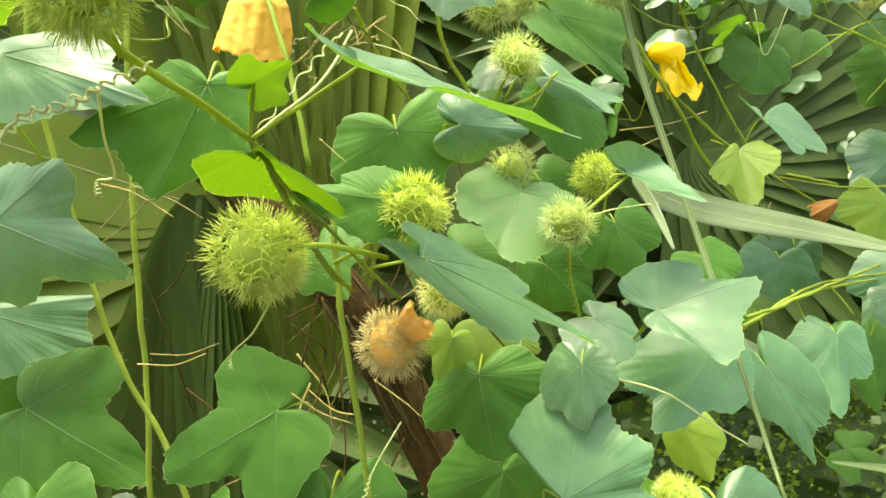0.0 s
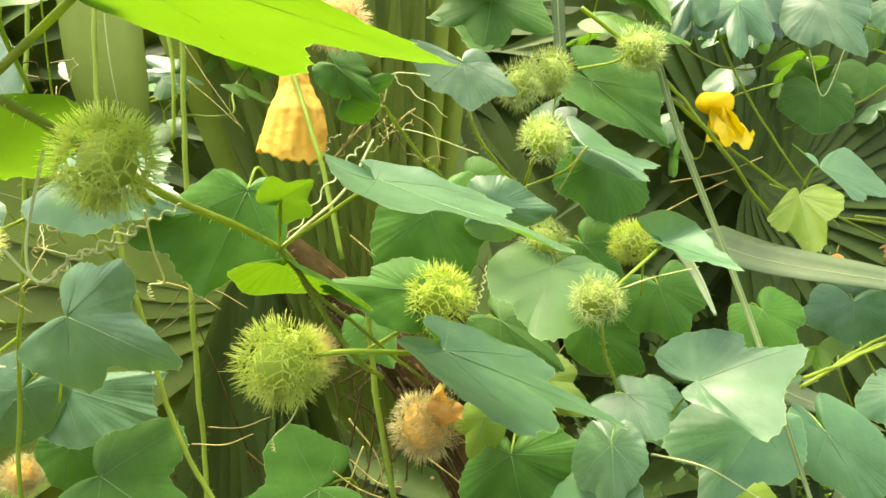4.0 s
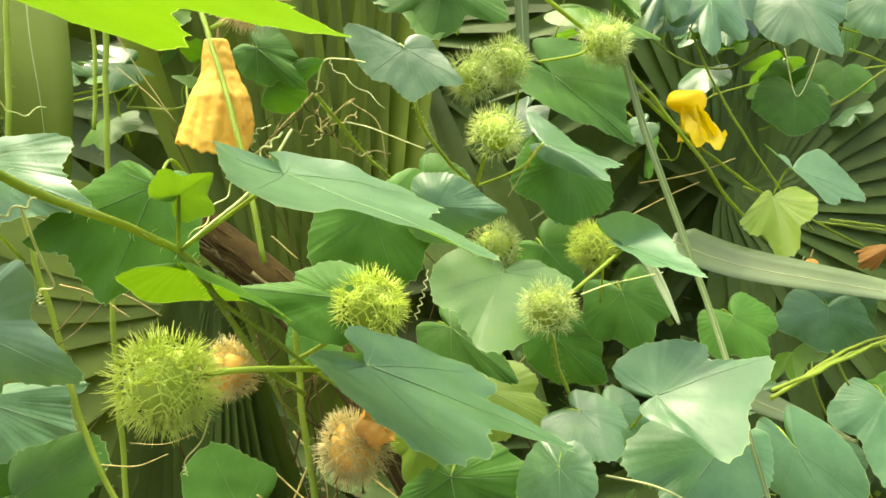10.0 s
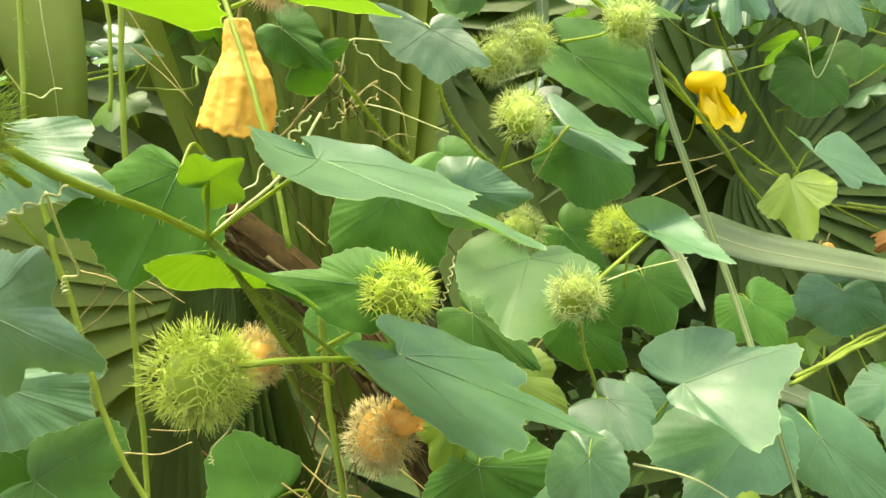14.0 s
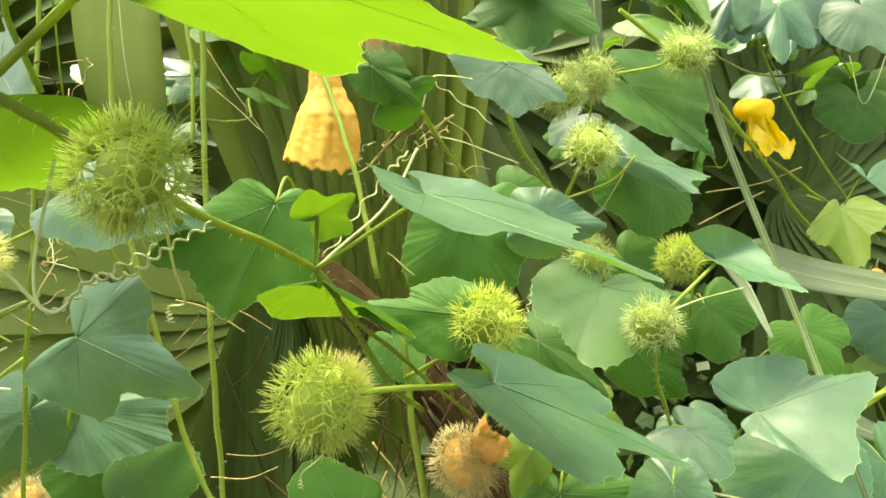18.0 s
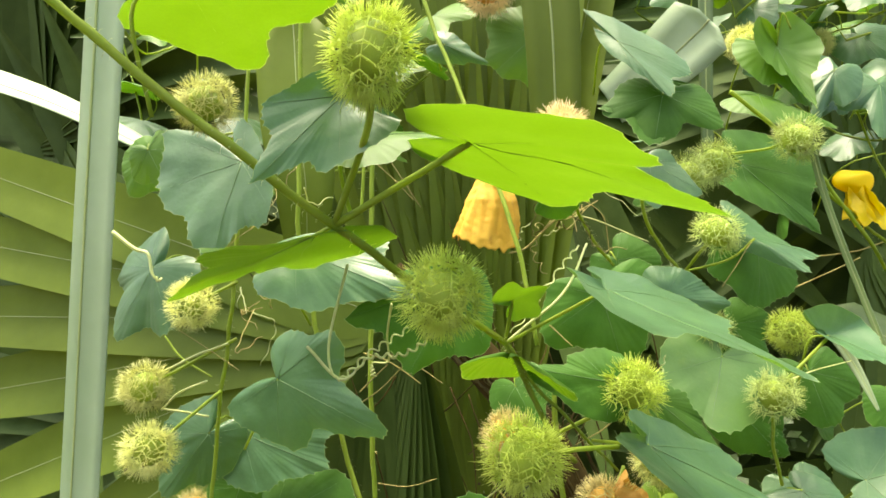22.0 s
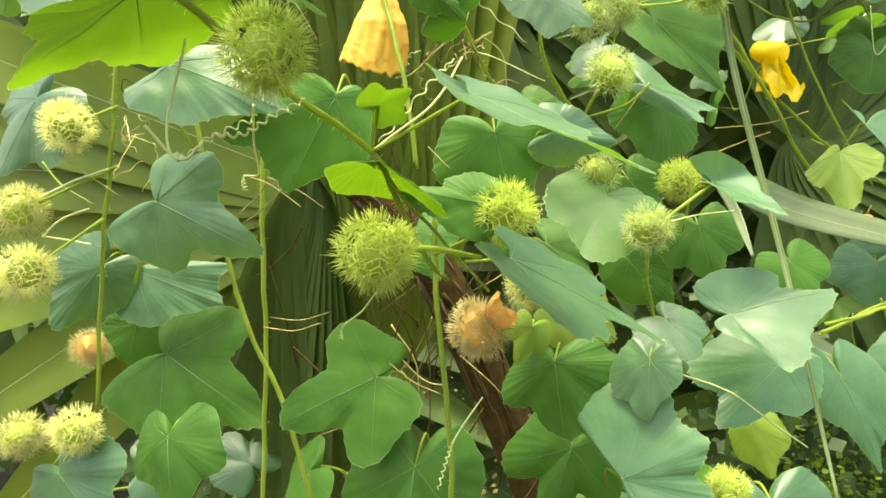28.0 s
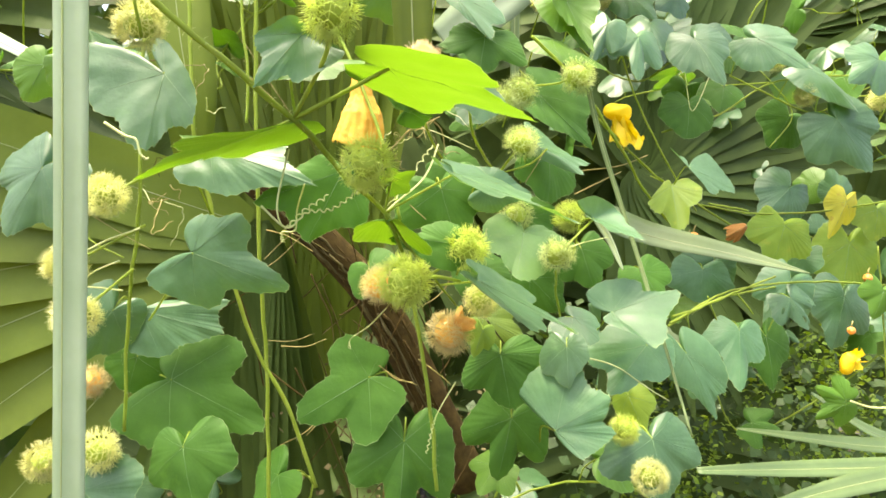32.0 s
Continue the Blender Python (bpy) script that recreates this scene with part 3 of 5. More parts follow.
fan_frond((0.518, 1.380, 1.409), [(0.086, 1.320, 2.095), (0.368, 1.320, 2.156), (0.635, 1.320, 2.124), (0.884, 1.320, 2.014), (1.058, 1.320, 1.774), (1.123, 1.320, 1.512), (1.092, 1.320, 1.256), (0.969, 1.320, 1.011), (0.759, 1.320, 0.841), (0.411, 1.320, 0.783)], 0.095, (0, -1, 0.1), "fan palm leaf behind the vine, green darkened for shade", fill=3, fold=0.24, mat=M_PALM_SHADED)
strap("palm_leaf", [(0.238, 0.800, 1.271), (0.305, 0.780, 1.243), (0.412, 0.740, 1.218), (0.506, 0.700, 1.193)], 0.05, (-0.2, -0.8, 0.7), M_PALM_MID, M_PALM_RIB, "long grey-green palm blade lying across the vine", "palm leaf", taper=(1.0, 0.02))
strap("palm_leaf", [(0.262, 0.800, 1.121), (0.328, 0.770, 1.093), (0.396, 0.730, 1.065)], 0.035, (-0.2, -0.8, 0.7), M_PALM_MID, M_PALM_RIB, "narrow grey-green palm blade with a dry tip", "palm leaf", taper=(1.0, 0.05))
strap("palm_leaf", [(-0.262, 0.206, 1.520), (-0.261, 0.213, 1.312), (-0.263, 0.222, 1.172), (-0.267, 0.236, 0.920)], 0.0190, (0.1, -1, 0), M_PALM_PALE, M_PALM_RIB, "pale grey-green upright palm blade with a ribbed edge", "palm leaf", taper=(1.0, 0.9), rib_at=3, rib=0.0008)
strap("sedge_leaf", [(0.139, 0.560, 1.431), (0.157, 0.550, 1.345), (0.192, 0.500, 1.194), (0.198, 0.390, 1.055)], 0.0062, (-0.8, -0.8, 0.2), M_PALM_MID, M_PALM_RIB, "thin grey-green blade slanting down across the vine", "palm leaf", taper=(1.0, 0.3), rib=0.0006)
strap("sedge_leaf", [(0.139, 0.500, 1.254), (0.152, 0.490, 1.228), (0.161, 0.476, 1.200)], 0.008, (-0.6, -0.8, 0.2), M_PALM_PALE, M_PALM_RIB, "short folded tip of a thin grey-green blade", "palm leaf", taper=(1.0, 0.2), rib=0.0005)
strap("palm_leaf", [(-0.073, 0.330, 1.577), (-0.071, 0.330, 1.486), (-0.064, 0.330, 1.420), (-0.059, 0.335, 1.336)], 0.036, (0, -1, 0), M_PALM, M_PALM_RIB, "broad dark olive palm blade hanging upright", "palm leaf", taper=(1.0, 0.7))
strap("palm_leaf", [(0.095, 0.600, 1.775), (0.068, 0.600, 1.622), (0.066, 0.600, 1.510), (0.069, 0.600, 1.392)], 0.014, (0, -1, 0), M_PALM_MID, M_PALM_RIB, "narrow grey-green palm blade standing upright", "palm leaf", taper=(1.0, 0.7))
strap("palm_leaf", [(0.059, 0.545, 1.516), (0.021, 0.560, 1.482), (-0.020, 0.580, 1.452)], 0.065, (0.3, -1, 0.5), M_PALM_PALE, M_PALM_RIB, "grey-green palm blade folded over at its tip", "palm leaf", taper=(1.0, 0.7))
stalk_path = spline([(-0.231, 0.600, 1.289), (-0.144, 0.620, 1.213), (-0.072, 0.640, 1.124), (0.036, 0.680, 0.914)], 40)
stalk_ob = new("palm_stalk")
stalk_ob.location = stalk_path[0]
tagged(stalk_ob, "thick dark brown fibrous palm stalk leaning in shade", "palm stalk")
part("stalk", tubes("stalk", [(stalk_path - stalk_path[0], 0.017, 0.027)], M_STEM_BROWN, 12), stalk_ob)
rngf = np.random.RandomState(4)
for k in range(110):
    i0 = rngf.randint(0, 28)
    seg = stalk_path[i0:i0 + 11] - stalk_path[0]
    a = rngf.uniform(2.4, 6.9)
    off = np.array((np.cos(a), np.sin(a) if np.sin(a) < 0 else -np.sin(a), 0.3 * np.sin(a))) * (0.017 + 0.010 * (i0 + 5) / 40)
    part("fibre", tubes("fibre", [(seg + off + rngf.normal(0, 0.001, seg.shape), rngf.uniform(0.0008, 0.0026), 0.0004)], (M_STEM_BROWN, M_STEM_BROWN, M_STEM_BROWN, M_LITTER)[k % 4], 4), stalk_ob)

# Deep shade on these back fronds is painted as a darker green.
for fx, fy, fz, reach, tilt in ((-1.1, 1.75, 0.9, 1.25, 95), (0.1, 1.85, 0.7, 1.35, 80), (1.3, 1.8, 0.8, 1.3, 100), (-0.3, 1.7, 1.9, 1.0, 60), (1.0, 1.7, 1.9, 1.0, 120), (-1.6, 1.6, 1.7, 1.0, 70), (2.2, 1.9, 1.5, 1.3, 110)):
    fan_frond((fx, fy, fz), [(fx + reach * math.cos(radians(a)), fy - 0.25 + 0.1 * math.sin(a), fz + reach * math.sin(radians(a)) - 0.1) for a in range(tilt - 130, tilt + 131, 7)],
              0.15, (0, -1, 0.15), "large fan palm leaf behind, green darkened for deep shade", 0.08, M_PALM_SHADED)

# ---- main stems ----
NODE0, NODE1 = (-0.128, 0.164, 1.286), (-0.080, 0.277, 1.243)
stem([(-0.225, 0.100, 1.370), (-0.210, 0.115, 1.353), (-0.178, 0.135, 1.324), NODE0, (-0.108, 0.212, 1.266), NODE1, (-0.070, 0.290, 1.224), (-0.057, 0.305, 1.198), (-0.045, 0.330, 1.179)], 0.001785, 0.00136, label="main hairy green stem of the vine with joints")
stem([NODE1, (-0.065, 0.285, 1.223), (-0.051, 0.300, 1.208), (-0.022, 0.340, 1.174)], 0.00102, 0.00085)
stem([(-0.195, 0.400, 1.624), (-0.175, 0.400, 1.528), (-0.146, 0.390, 1.447), (-0.109, 0.365, 1.365), (-0.082, 0.345, 1.299), (-0.068, 0.340, 1.240)], 0.001445, 0.00136)
stem([(-0.213, 0.420, 1.528), (-0.210, 0.420, 1.419), (-0.204, 0.420, 1.370), (-0.204, 0.420, 1.325)], 0.00136, 0.001275)
stem([(-0.202, 0.420, 1.587), (-0.198, 0.420, 1.433), (-0.196, 0.420, 1.334), (-0.190, 0.420, 1.214), (-0.182, 0.420, 1.107), (-0.177, 0.420, 0.977)], 0.00187, 0.0017)
stem([(-0.258, 0.410, 1.532), (-0.245, 0.400, 1.337), (-0.235, 0.400, 1.275), (-0.210, 0.400, 1.192), (-0.191, 0.400, 1.135), (-0.160, 0.400, 1.078), (-0.134, 0.400, 1.008)], 0.0017, 0.0017)
stem([(-0.059, 0.360, 1.221), (-0.054, 0.355, 1.170), (-0.046, 0.350, 1.125), (-0.038, 0.350, 1.073), (-0.033, 0.350, 1.023)], 0.001615, 0.001615)
stem([(-0.274, 0.380, 1.562), (-0.279, 0.380, 1.458), (-0.280, 0.380, 1.303), (-0.281, 0.380, 1.229), (-0.291, 0.390, 1.162), (-0.296, 0.400, 1.057)], 0.001445, 0.001445)
stem([(-0.006, 0.420, 1.346), (-0.001, 0.430, 1.327), (0.015, 0.450, 1.304), (0.030, 0.480, 1.290), (0.048, 0.500, 1.261)], 0.001275, 0.00119)
stem([(0.030, 0.478, 1.293), (0.058, 0.460, 1.301), (0.074, 0.450, 1.316)], 0.00085, 0.00085, knots=False)
stem([(0.088, 0.600, 1.469), (0.165, 0.660, 1.426), (0.255, 0.740, 1.350), (0.320, 0.820, 1.302), (0.458, 0.950, 1.214)], 0.00204, 0.00187)
stem([(0.179, 0.680, 1.406), (0.265, 0.760, 1.363), (0.359, 0.840, 1.322), (0.525, 0.950, 1.263)], 0.00187, 0.0017)
stem([(0.249, 0.750, 1.493), (0.284, 0.780, 1.436), (0.347, 0.820, 1.356), (0.425, 0.880, 1.284)], 0.00136, 0.001275)
stem([(0.247, 0.550, 1.146), (0.306, 0.620, 1.148), (0.370, 0.680, 1.158), (0.515, 0.800, 1.183)], 0.00153, 0.00153)
stem([(0.257, 0.580, 1.135), (0.390, 0.720, 1.155), (0.583, 0.900, 1.163)], 0.00153, 0.00153)
stem([(0.446, 0.880, 1.297), (0.551, 0.950, 1.291)], 0.0017, 0.0017)
stem([(0.073, 0.400, 1.201), (0.079, 0.420, 1.178), (0.089, 0.440, 1.152)], 0.001105, 0.001105)
stem([(0.101, 0.400, 1.124), (0.131, 0.410, 1.115), (0.161, 0.420, 1.097), (0.189, 0.420, 1.080)], 0.00068, 0.00051, M_STEM_PALE, knots=False, label="thin pale dried stalk curving over leaves")
stem([(-0.042, 0.300, 1.295), (-0.053, 0.285, 1.269), NODE1], 0.000595, 0.000765, M_STEM_PALE, knots=False)
stem([(-0.178, 0.340, 1.196), (-0.161, 0.340, 1.208), (-0.145, 0.340, 1.225)], 0.000408, 0.00034, M_STEM_DRY, knots=False, label="dry straw-coloured twig caught in the vine", name="dry_twig", cat="twig")
stem([(-0.160, 0.350, 1.230), (-0.140, 0.350, 1.223), (-0.124, 0.350, 1.214)], 0.000476, 0.000272, M_STEM_DRY, knots=False, label="dry straw-coloured twig caught in the vine", name="dry_twig", cat="twig")
stem([(-0.161, 0.360, 1.137), (-0.141, 0.360, 1.137), (-0.125, 0.360, 1.143)], 0.000408, 0.000272, M_STEM_DRY, knots=False, label="dry straw-coloured twig caught in the vine", name="dry_twig", cat="twig")
stem([(-0.082, 0.370, 1.120), (-0.066, 0.370, 1.110), (-0.049, 0.370, 1.104)], 0.000476, 0.00034, M_STEM_DRY, knots=False, label="dry straw-coloured twig caught in the vine", name="dry_twig", cat="twig")

DRY = dict(knots=False, label="dry straw-coloured twig caught in the vine", name="dry_twig", cat="twig")
stem([(-0.215, 0.450, 1.406), (-0.191, 0.450, 1.370), (-0.166, 0.450, 1.335)], 0.000408, 0.000272, M_STEM_DRY, **DRY)
stem([(-0.213, 0.460, 1.377), (-0.192, 0.460, 1.359), (-0.174, 0.460, 1.342)], 0.00034, 0.000272, M_STEM_DRY, **DRY)
stem([(-0.046, 0.440, 1.342), (-0.030, 0.440, 1.329), (-0.025, 0.440, 1.305)], 0.00034, 0.000272, M_STEM_DRY, **DRY)
stem([(-0.048, 0.430, 1.328), (-0.031, 0.430, 1.323), (0.001, 0.430, 1.310)], 0.000425, 0.00034, M_STEM_PALE, **DRY)
stem([(-0.049, 0.360, 1.327), (-0.065, 0.360, 1.311), (-0.078, 0.360, 1.297), (-0.088, 0.360, 1.294)], 0.00068, 0.000544, M_STEM_DRY, **DRY)
stem([(-0.049, 0.365, 1.327), (-0.044, 0.400, 1.319), (-0.034, 0.420, 1.305), (-0.022, 0.440, 1.294)], 0.001105, 0.00102)
stem([(-0.049, 0.365, 1.330), (-0.044, 0.360, 1.343), (-0.033, 0.360, 1.344), (-0.022, 0.360, 1.342)], 0.000425, 0.00034, M_STEM_PALE, **DRY)
stem([(0.094, 0.440, 1.221), (0.116, 0.460, 1.227), (0.157, 0.500, 1.234)], 0.00051, 0.00034, M_STEM_PALE, **DRY)
stem([(0.069, 0.440, 1.312), (0.057, 0.440, 1.291), (0.051, 0.440, 1.281), (0.055, 0.440, 1.288)], 0.000272, 0.000272, M_STEM_DRY, **DRY)
stem([(0.194, 0.750, 1.329), (0.251, 0.760, 1.339), (0.309, 0.800, 1.361)], 0.000816, 0.000612, M_STEM_DRY, **DRY)
stem([(0.186, 0.750, 1.296), (0.232, 0.760, 1.319), (0.269, 0.800, 1.335)], 0.000816, 0.000612, M_STEM_DRY, **DRY)
stem([(0.386, 0.850, 1.499), (0.396, 0.840, 1.439), (0.434, 0.850, 1.516)], 0.00068, 0.00051, M_STEM_PALE, **DRY)
stem([(-0.171, 0.340, 1.230), (-0.155, 0.340, 1.226), (-0.135, 0.340, 1.214)], 0.000476, 0.000272, M_STEM_DRY, **DRY)
stem([(-0.172, 0.340, 1.207), (-0.161, 0.340, 1.219), (-0.153, 0.330, 1.225)], 0.000408, 0.00034, M_STEM_DRY, **DRY)
stem([(-0.322, 0.370, 1.208), (-0.301, 0.370, 1.219), (-0.276, 0.370, 1.229)], 0.000765, 0.000765, M_STEM_PALE, **DRY)
stem([(-0.328, 0.380, 1.180), (-0.315, 0.380, 1.193), (-0.295, 0.380, 1.202)], 0.00068, 0.00068, M_STEM_PALE, **DRY)
stem([(-0.328, 0.380, 1.181), (-0.311, 0.380, 1.180), (-0.292, 0.380, 1.178)], 0.00068, 0.00068, M_STEM_PALE, **DRY)
stem([(-0.330, 0.380, 1.231), (-0.316, 0.380, 1.217), (-0.292, 0.380, 1.205)], 0.00068, 0.00068, M_STEM, **DRY)
stem([(-0.307, 0.360, 1.237), (-0.291, 0.370, 1.225), (-0.267, 0.370, 1.212)], 0.00034, 0.000272, M_STEM_DRY, **DRY)
stem([(-0.061, 0.330, 1.252), (-0.048, 0.330, 1.241)], 0.000408, 0.000272, M_STEM_DRY, **DRY)
stem([(-0.045, 0.450, 1.112), (-0.023, 0.450, 1.096), (-0.014, 0.450, 1.088)], 0.000544, 0.000408, M_STEM_DRY, **DRY)
stem([(-0.091, 0.420, 1.119), (-0.068, 0.420, 1.100), (-0.051, 0.420, 1.096)], 0.000544, 0.000408, M_STEM_DRY, **DRY)
stem([(-0.184, 0.430, 1.131), (-0.161, 0.430, 1.131), (-0.141, 0.430, 1.138)], 0.000408, 0.000272, M_STEM_DRY, **DRY)
coil([(-0.021, 0.340, 1.113), (-0.033, 0.340, 1.092), (-0.038, 0.340, 1.079), (-0.043, 0.340, 1.056)], 9, 0.0009, 0.0005, tight=0.45)
rngt = np.random.RandomState(8)
for k in range(55):
    x0, z0, y0 = rngt.uniform(-0.22, 0.05), rngt.uniform(0.98, 1.2), rngt.uniform(0.5, 0.72)
    d = rngt.normal(0, 0.05, 3) + np.array((0, 0, rngt.choice([-0.12, 0.1])))
    stem([(x0, y0, z0), (x0 + d[0] * 0.5 + 0.008, y0 + d[1] * 0.4, z0 + d[2] * 0.5), (x0 + d[0], y0 + d[1] * 0.5, z0 + d[2])], 0.0009, 0.0004, (M_STEM_BROWN, M_STEM_BROWN, M_STEM_BROWN, M_STEM_DRY, M_STEM_BROWN, M_STEM_BROWN)[k % 6],
         knots=False, label="thin dead brown twig in the shade below the vine", name="dead_twig", cat="twig")
scatter_leaves("dry_litter", 500, ((-0.35, 0.1), (0.62, 0.9), (0.78, 1.04)), 0.008, M_LITTER, "dry brown leaf scraps caught among dead twigs", 31, (0, -0.6, 0.6), 0.8)

# ---- tangle of dry tendrils beside the upper joint ----
rngw = np.random.RandomState(12)
for c0, n_ in (((-0.251, 0.360, 1.340), 9), ((-0.260, 0.380, 1.262), 7), ((-0.055, 0.370, 1.321), 8), ((-0.062, 0.400, 1.325), 5)):
    for k in range(n_):
        p0 = np.array(c0) + rngw.normal(0, 0.010, 3)
        p1 = p0 + rngw.normal(0, 0.012, 3)
        p2 = p1 + rngw.normal(0, 0.012, 3) + np.array((0, 0, -0.006))
        coil([p0, p1, p2], rngw.uniform(1, 4), rngw.uniform(0.0006, 0.0022), rngw.uniform(0.00025, 0.0005), (M_STEM_DRY, M_STEM_PALE, M_STEM_DRY, M_STEM_BROWN)[k % 4], tight=0.2, label="thin dry curling tendril tangled on the vine")

# ---- tendrils ----
coil([(-0.150, 0.200, 1.242), (-0.135, 0.200, 1.230), (-0.124, 0.200, 1.239), (-0.111, 0.200, 1.241), (-0.100, 0.200, 1.248), (-0.091, 0.210, 1.256)], 11, 0.0009, 0.00065, tight=0.25)
coil([(-0.133, 0.260, 1.260), (-0.140, 0.280, 1.244), (-0.143, 0.295, 1.230), (-0.153, 0.300, 1.228), (-0.152, 0.300, 1.221)], 5, 0.0014, 0.00065, tight=0.72)
coil([(-0.077, 0.300, 1.175), (-0.090, 0.320, 1.159), (-0.104, 0.335, 1.147), (-0.105, 0.337, 1.139)], 4, 0.0011, 0.0005, tight=0.7)
coil([(-0.046, 0.300, 1.294), (-0.057, 0.290, 1.278), (-0.077, 0.280, 1.248)], 6, 0.0012, 0.0005, tight=0.0)
coil([(-0.135, 0.200, 1.275), (-0.141, 0.200, 1.243), (-0.136, 0.200, 1.230), (-0.127, 0.210, 1.240), (-0.114, 0.220, 1.250)], 8, 0.0012, 0.0006, tight=0.4)
coil([(-0.2330, 0.1900, 1.2848), (-0.2225, 0.1900, 1.2781), (-0.2162, 0.1900, 1.2760), (-0.2135, 0.1900, 1.2681), (-0.2097, 0.1900, 1.2653)], 2, 0.0011, 0.0009, tight=0.8)
coil([(0.007, 0.380, 1.236), (0.004, 0.380, 1.222), (0.000, 0.380, 1.210)], 6, 0.0010, 0.0004)

# ---- leaves in front ----
blade((-0.0331, 0.2630, 1.2706), (0.0479, 0.2260, 1.2366), None, (0.0118, 0.2940, 1.2645), (-0.0488, 0.2353, 1.2765), (-0.0346, 0.2819, 1.2829), notch=0.84, label="long grey-green vine leaf seen nearly edge-on", joint=NODE1, wave=0.02, bend=0.0)
blade((-0.0099, 0.3007, 1.1960), (0.0835, 0.3453, 1.1512), (0.0323, 0.2850, 1.1612), (0.0350, 0.3470, 1.1856), (-0.0259, 0.2684, 1.2017), (-0.0088, 0.3145, 1.2088), notch=0.82, label="long grey-green vine leaf with a pale midrib", joint=(-0.036, 0.335, 1.19), wave=0.02, bend=0.0)
blade((-0.0790, 0.1460, 1.3100), (0.0100, 0.1910, 1.2950), (-0.0290, 0.1380, 1.3060), (-0.0540, 0.2150, 1.3020), (-0.0900, 0.1200, 1.3140), (-0.1000, 0.1720, 1.3110), mat=M_LEAF_YOUNG_LIT, notch=0.8, up=(0, 0, 1), label="bright yellow-green leaf lit from above through its blade", joint=NODE0, wave=0.015, bend=0.0, stalk_r=0.0013)
blade((-0.1118, 0.3200, 1.2753), (-0.1381, 0.3170, 1.2203), (-0.1767, 0.3180, 1.2510), (-0.0942, 0.3180, 1.2361), (-0.1349, 0.3200, 1.2862), (-0.0963, 0.3220, 1.2776), mat=M_LEAF_SHADED, notch=0.88, wave=0.04, label="broad grey-green vine leaf behind the stem joint")
blade((-0.0780, 0.2850, 1.2380), (-0.0720, 0.3500, 1.2220), (-0.1011, 0.2934, 1.2231), (-0.0500, 0.3150, 1.2150), None, None, mat=M_LEAF_HALF_LIT, notch=0.85, up=(0, 0.2, 1), label="green leaf lit through, below the stem joint", joint=NODE1, bend=0.0, wave=0.01)
blade((-0.0279, 0.3300, 1.2229), (-0.0764, 0.3260, 1.2291), (-0.0277, 0.3240, 1.2026), (-0.0438, 0.3340, 1.2374), None, None, mat=M_LEAF_SHADED, notch=0.86, label="dark green vine leaf in shade behind the fruits")
blade((0.0471, 0.4200, 1.2347), (0.0336, 0.3775, 1.1955), (0.0081, 0.3913, 1.2245), (0.0892, 0.4271, 1.2313), None, None, mat=M_LEAF_SOFT, notch=0.9, label="yellow-green vine leaf hanging behind the fruits")
blade((0.1246, 0.4614, 1.2507), (0.1683, 0.4301, 1.2325), (0.1508, 0.4700, 1.2597), (0.1340, 0.4300, 1.2396), (0.1053, 0.4509, 1.2710), (0.1167, 0.4500, 1.2554), notch=0.88, label="small curled grey-green vine leaf", up=(-0.3, -0.5, 1))
blade((0.1348, 0.4275, 1.1621), (0.2053, 0.4472, 1.1842), (0.1619, 0.4450, 1.1944), (0.1590, 0.3842, 1.1398), (0.1119, 0.4334, 1.1817), (0.1304, 0.4100, 1.1548), notch=0.86, label="grey-green three-lobed vine leaf facing the light", joint=(0.124, 0.45, 1.138))
blade((-0.2271, 0.3450, 1.2107), (-0.1526, 0.3250, 1.1851), (-0.2270, 0.3450, 1.1707), (-0.1925, 0.3350, 1.2414), (-0.2662, 0.3500, 1.1874), (-0.2199, 0.3450, 1.2397), notch=0.8, label="grey-green heart-shaped vine leaf with a lobe turned up", joint=(-0.284, 0.42, 1.149))
blade((-0.2997, 0.4470, 1.1546), (-0.2229, 0.4320, 1.1368), (-0.2799, 0.4350, 1.1149), (-0.2211, 0.4400, 1.1677), (-0.3244, 0.4400, 1.1323), (-0.2794, 0.4500, 1.1652), notch=0.9)
blade((-0.2730, 0.4500, 1.0906), (-0.1799, 0.4200, 1.0515), (-0.2713, 0.4300, 1.0315), (-0.2120, 0.4400, 1.1322), (-0.3330, 0.4500, 1.0506), (-0.2676, 0.4600, 1.1274), mat=M_LEAF_SHADED, notch=0.78, label="large mid-green lobed vine leaf")
blade((-0.0903, 0.3700, 1.1103), (-0.1473, 0.3550, 1.0778), (-0.0854, 0.3500, 1.0599), (-0.1101, 0.3750, 1.1450), (-0.0599, 0.3600, 1.0982), (-0.0781, 0.3750, 1.1342), mat=M_LEAF_SHADED, notch=0.76, label="large mid-green three-lobed vine leaf")
blade((0.0192, 0.3680, 1.1313), (0.0283, 0.3600, 1.0837), (-0.0135, 0.3800, 1.1056), (0.0657, 0.3700, 1.1310), (0.0016, 0.3850, 1.1361), (0.0434, 0.3750, 1.1465), mat=M_LEAF_SHADED, notch=0.82, label="large dark green lobed vine leaf in shade")
blade((0.0608, 0.3400, 1.0745), (0.1038, 0.3350, 1.1022), (0.0771, 0.3600, 1.1298), (0.1043, 0.3300, 1.0733), (0.0271, 0.3700, 1.1074), (0.0799, 0.3200, 1.0578), notch=0.9, label="large grey-green lobed vine leaf low on the vine")
blade((0.0722, 0.3550, 1.1402), (0.0712, 0.3430, 1.1062), (0.0521, 0.3600, 1.1195), (0.0848, 0.3450, 1.1269), None, None, notch=0.9)
blade((0.0864, 0.3900, 1.1607), (0.1079, 0.3750, 1.1434), (0.1105, 0.3900, 1.1575), (0.0772, 0.3700, 1.1321), None, None, notch=0.9)
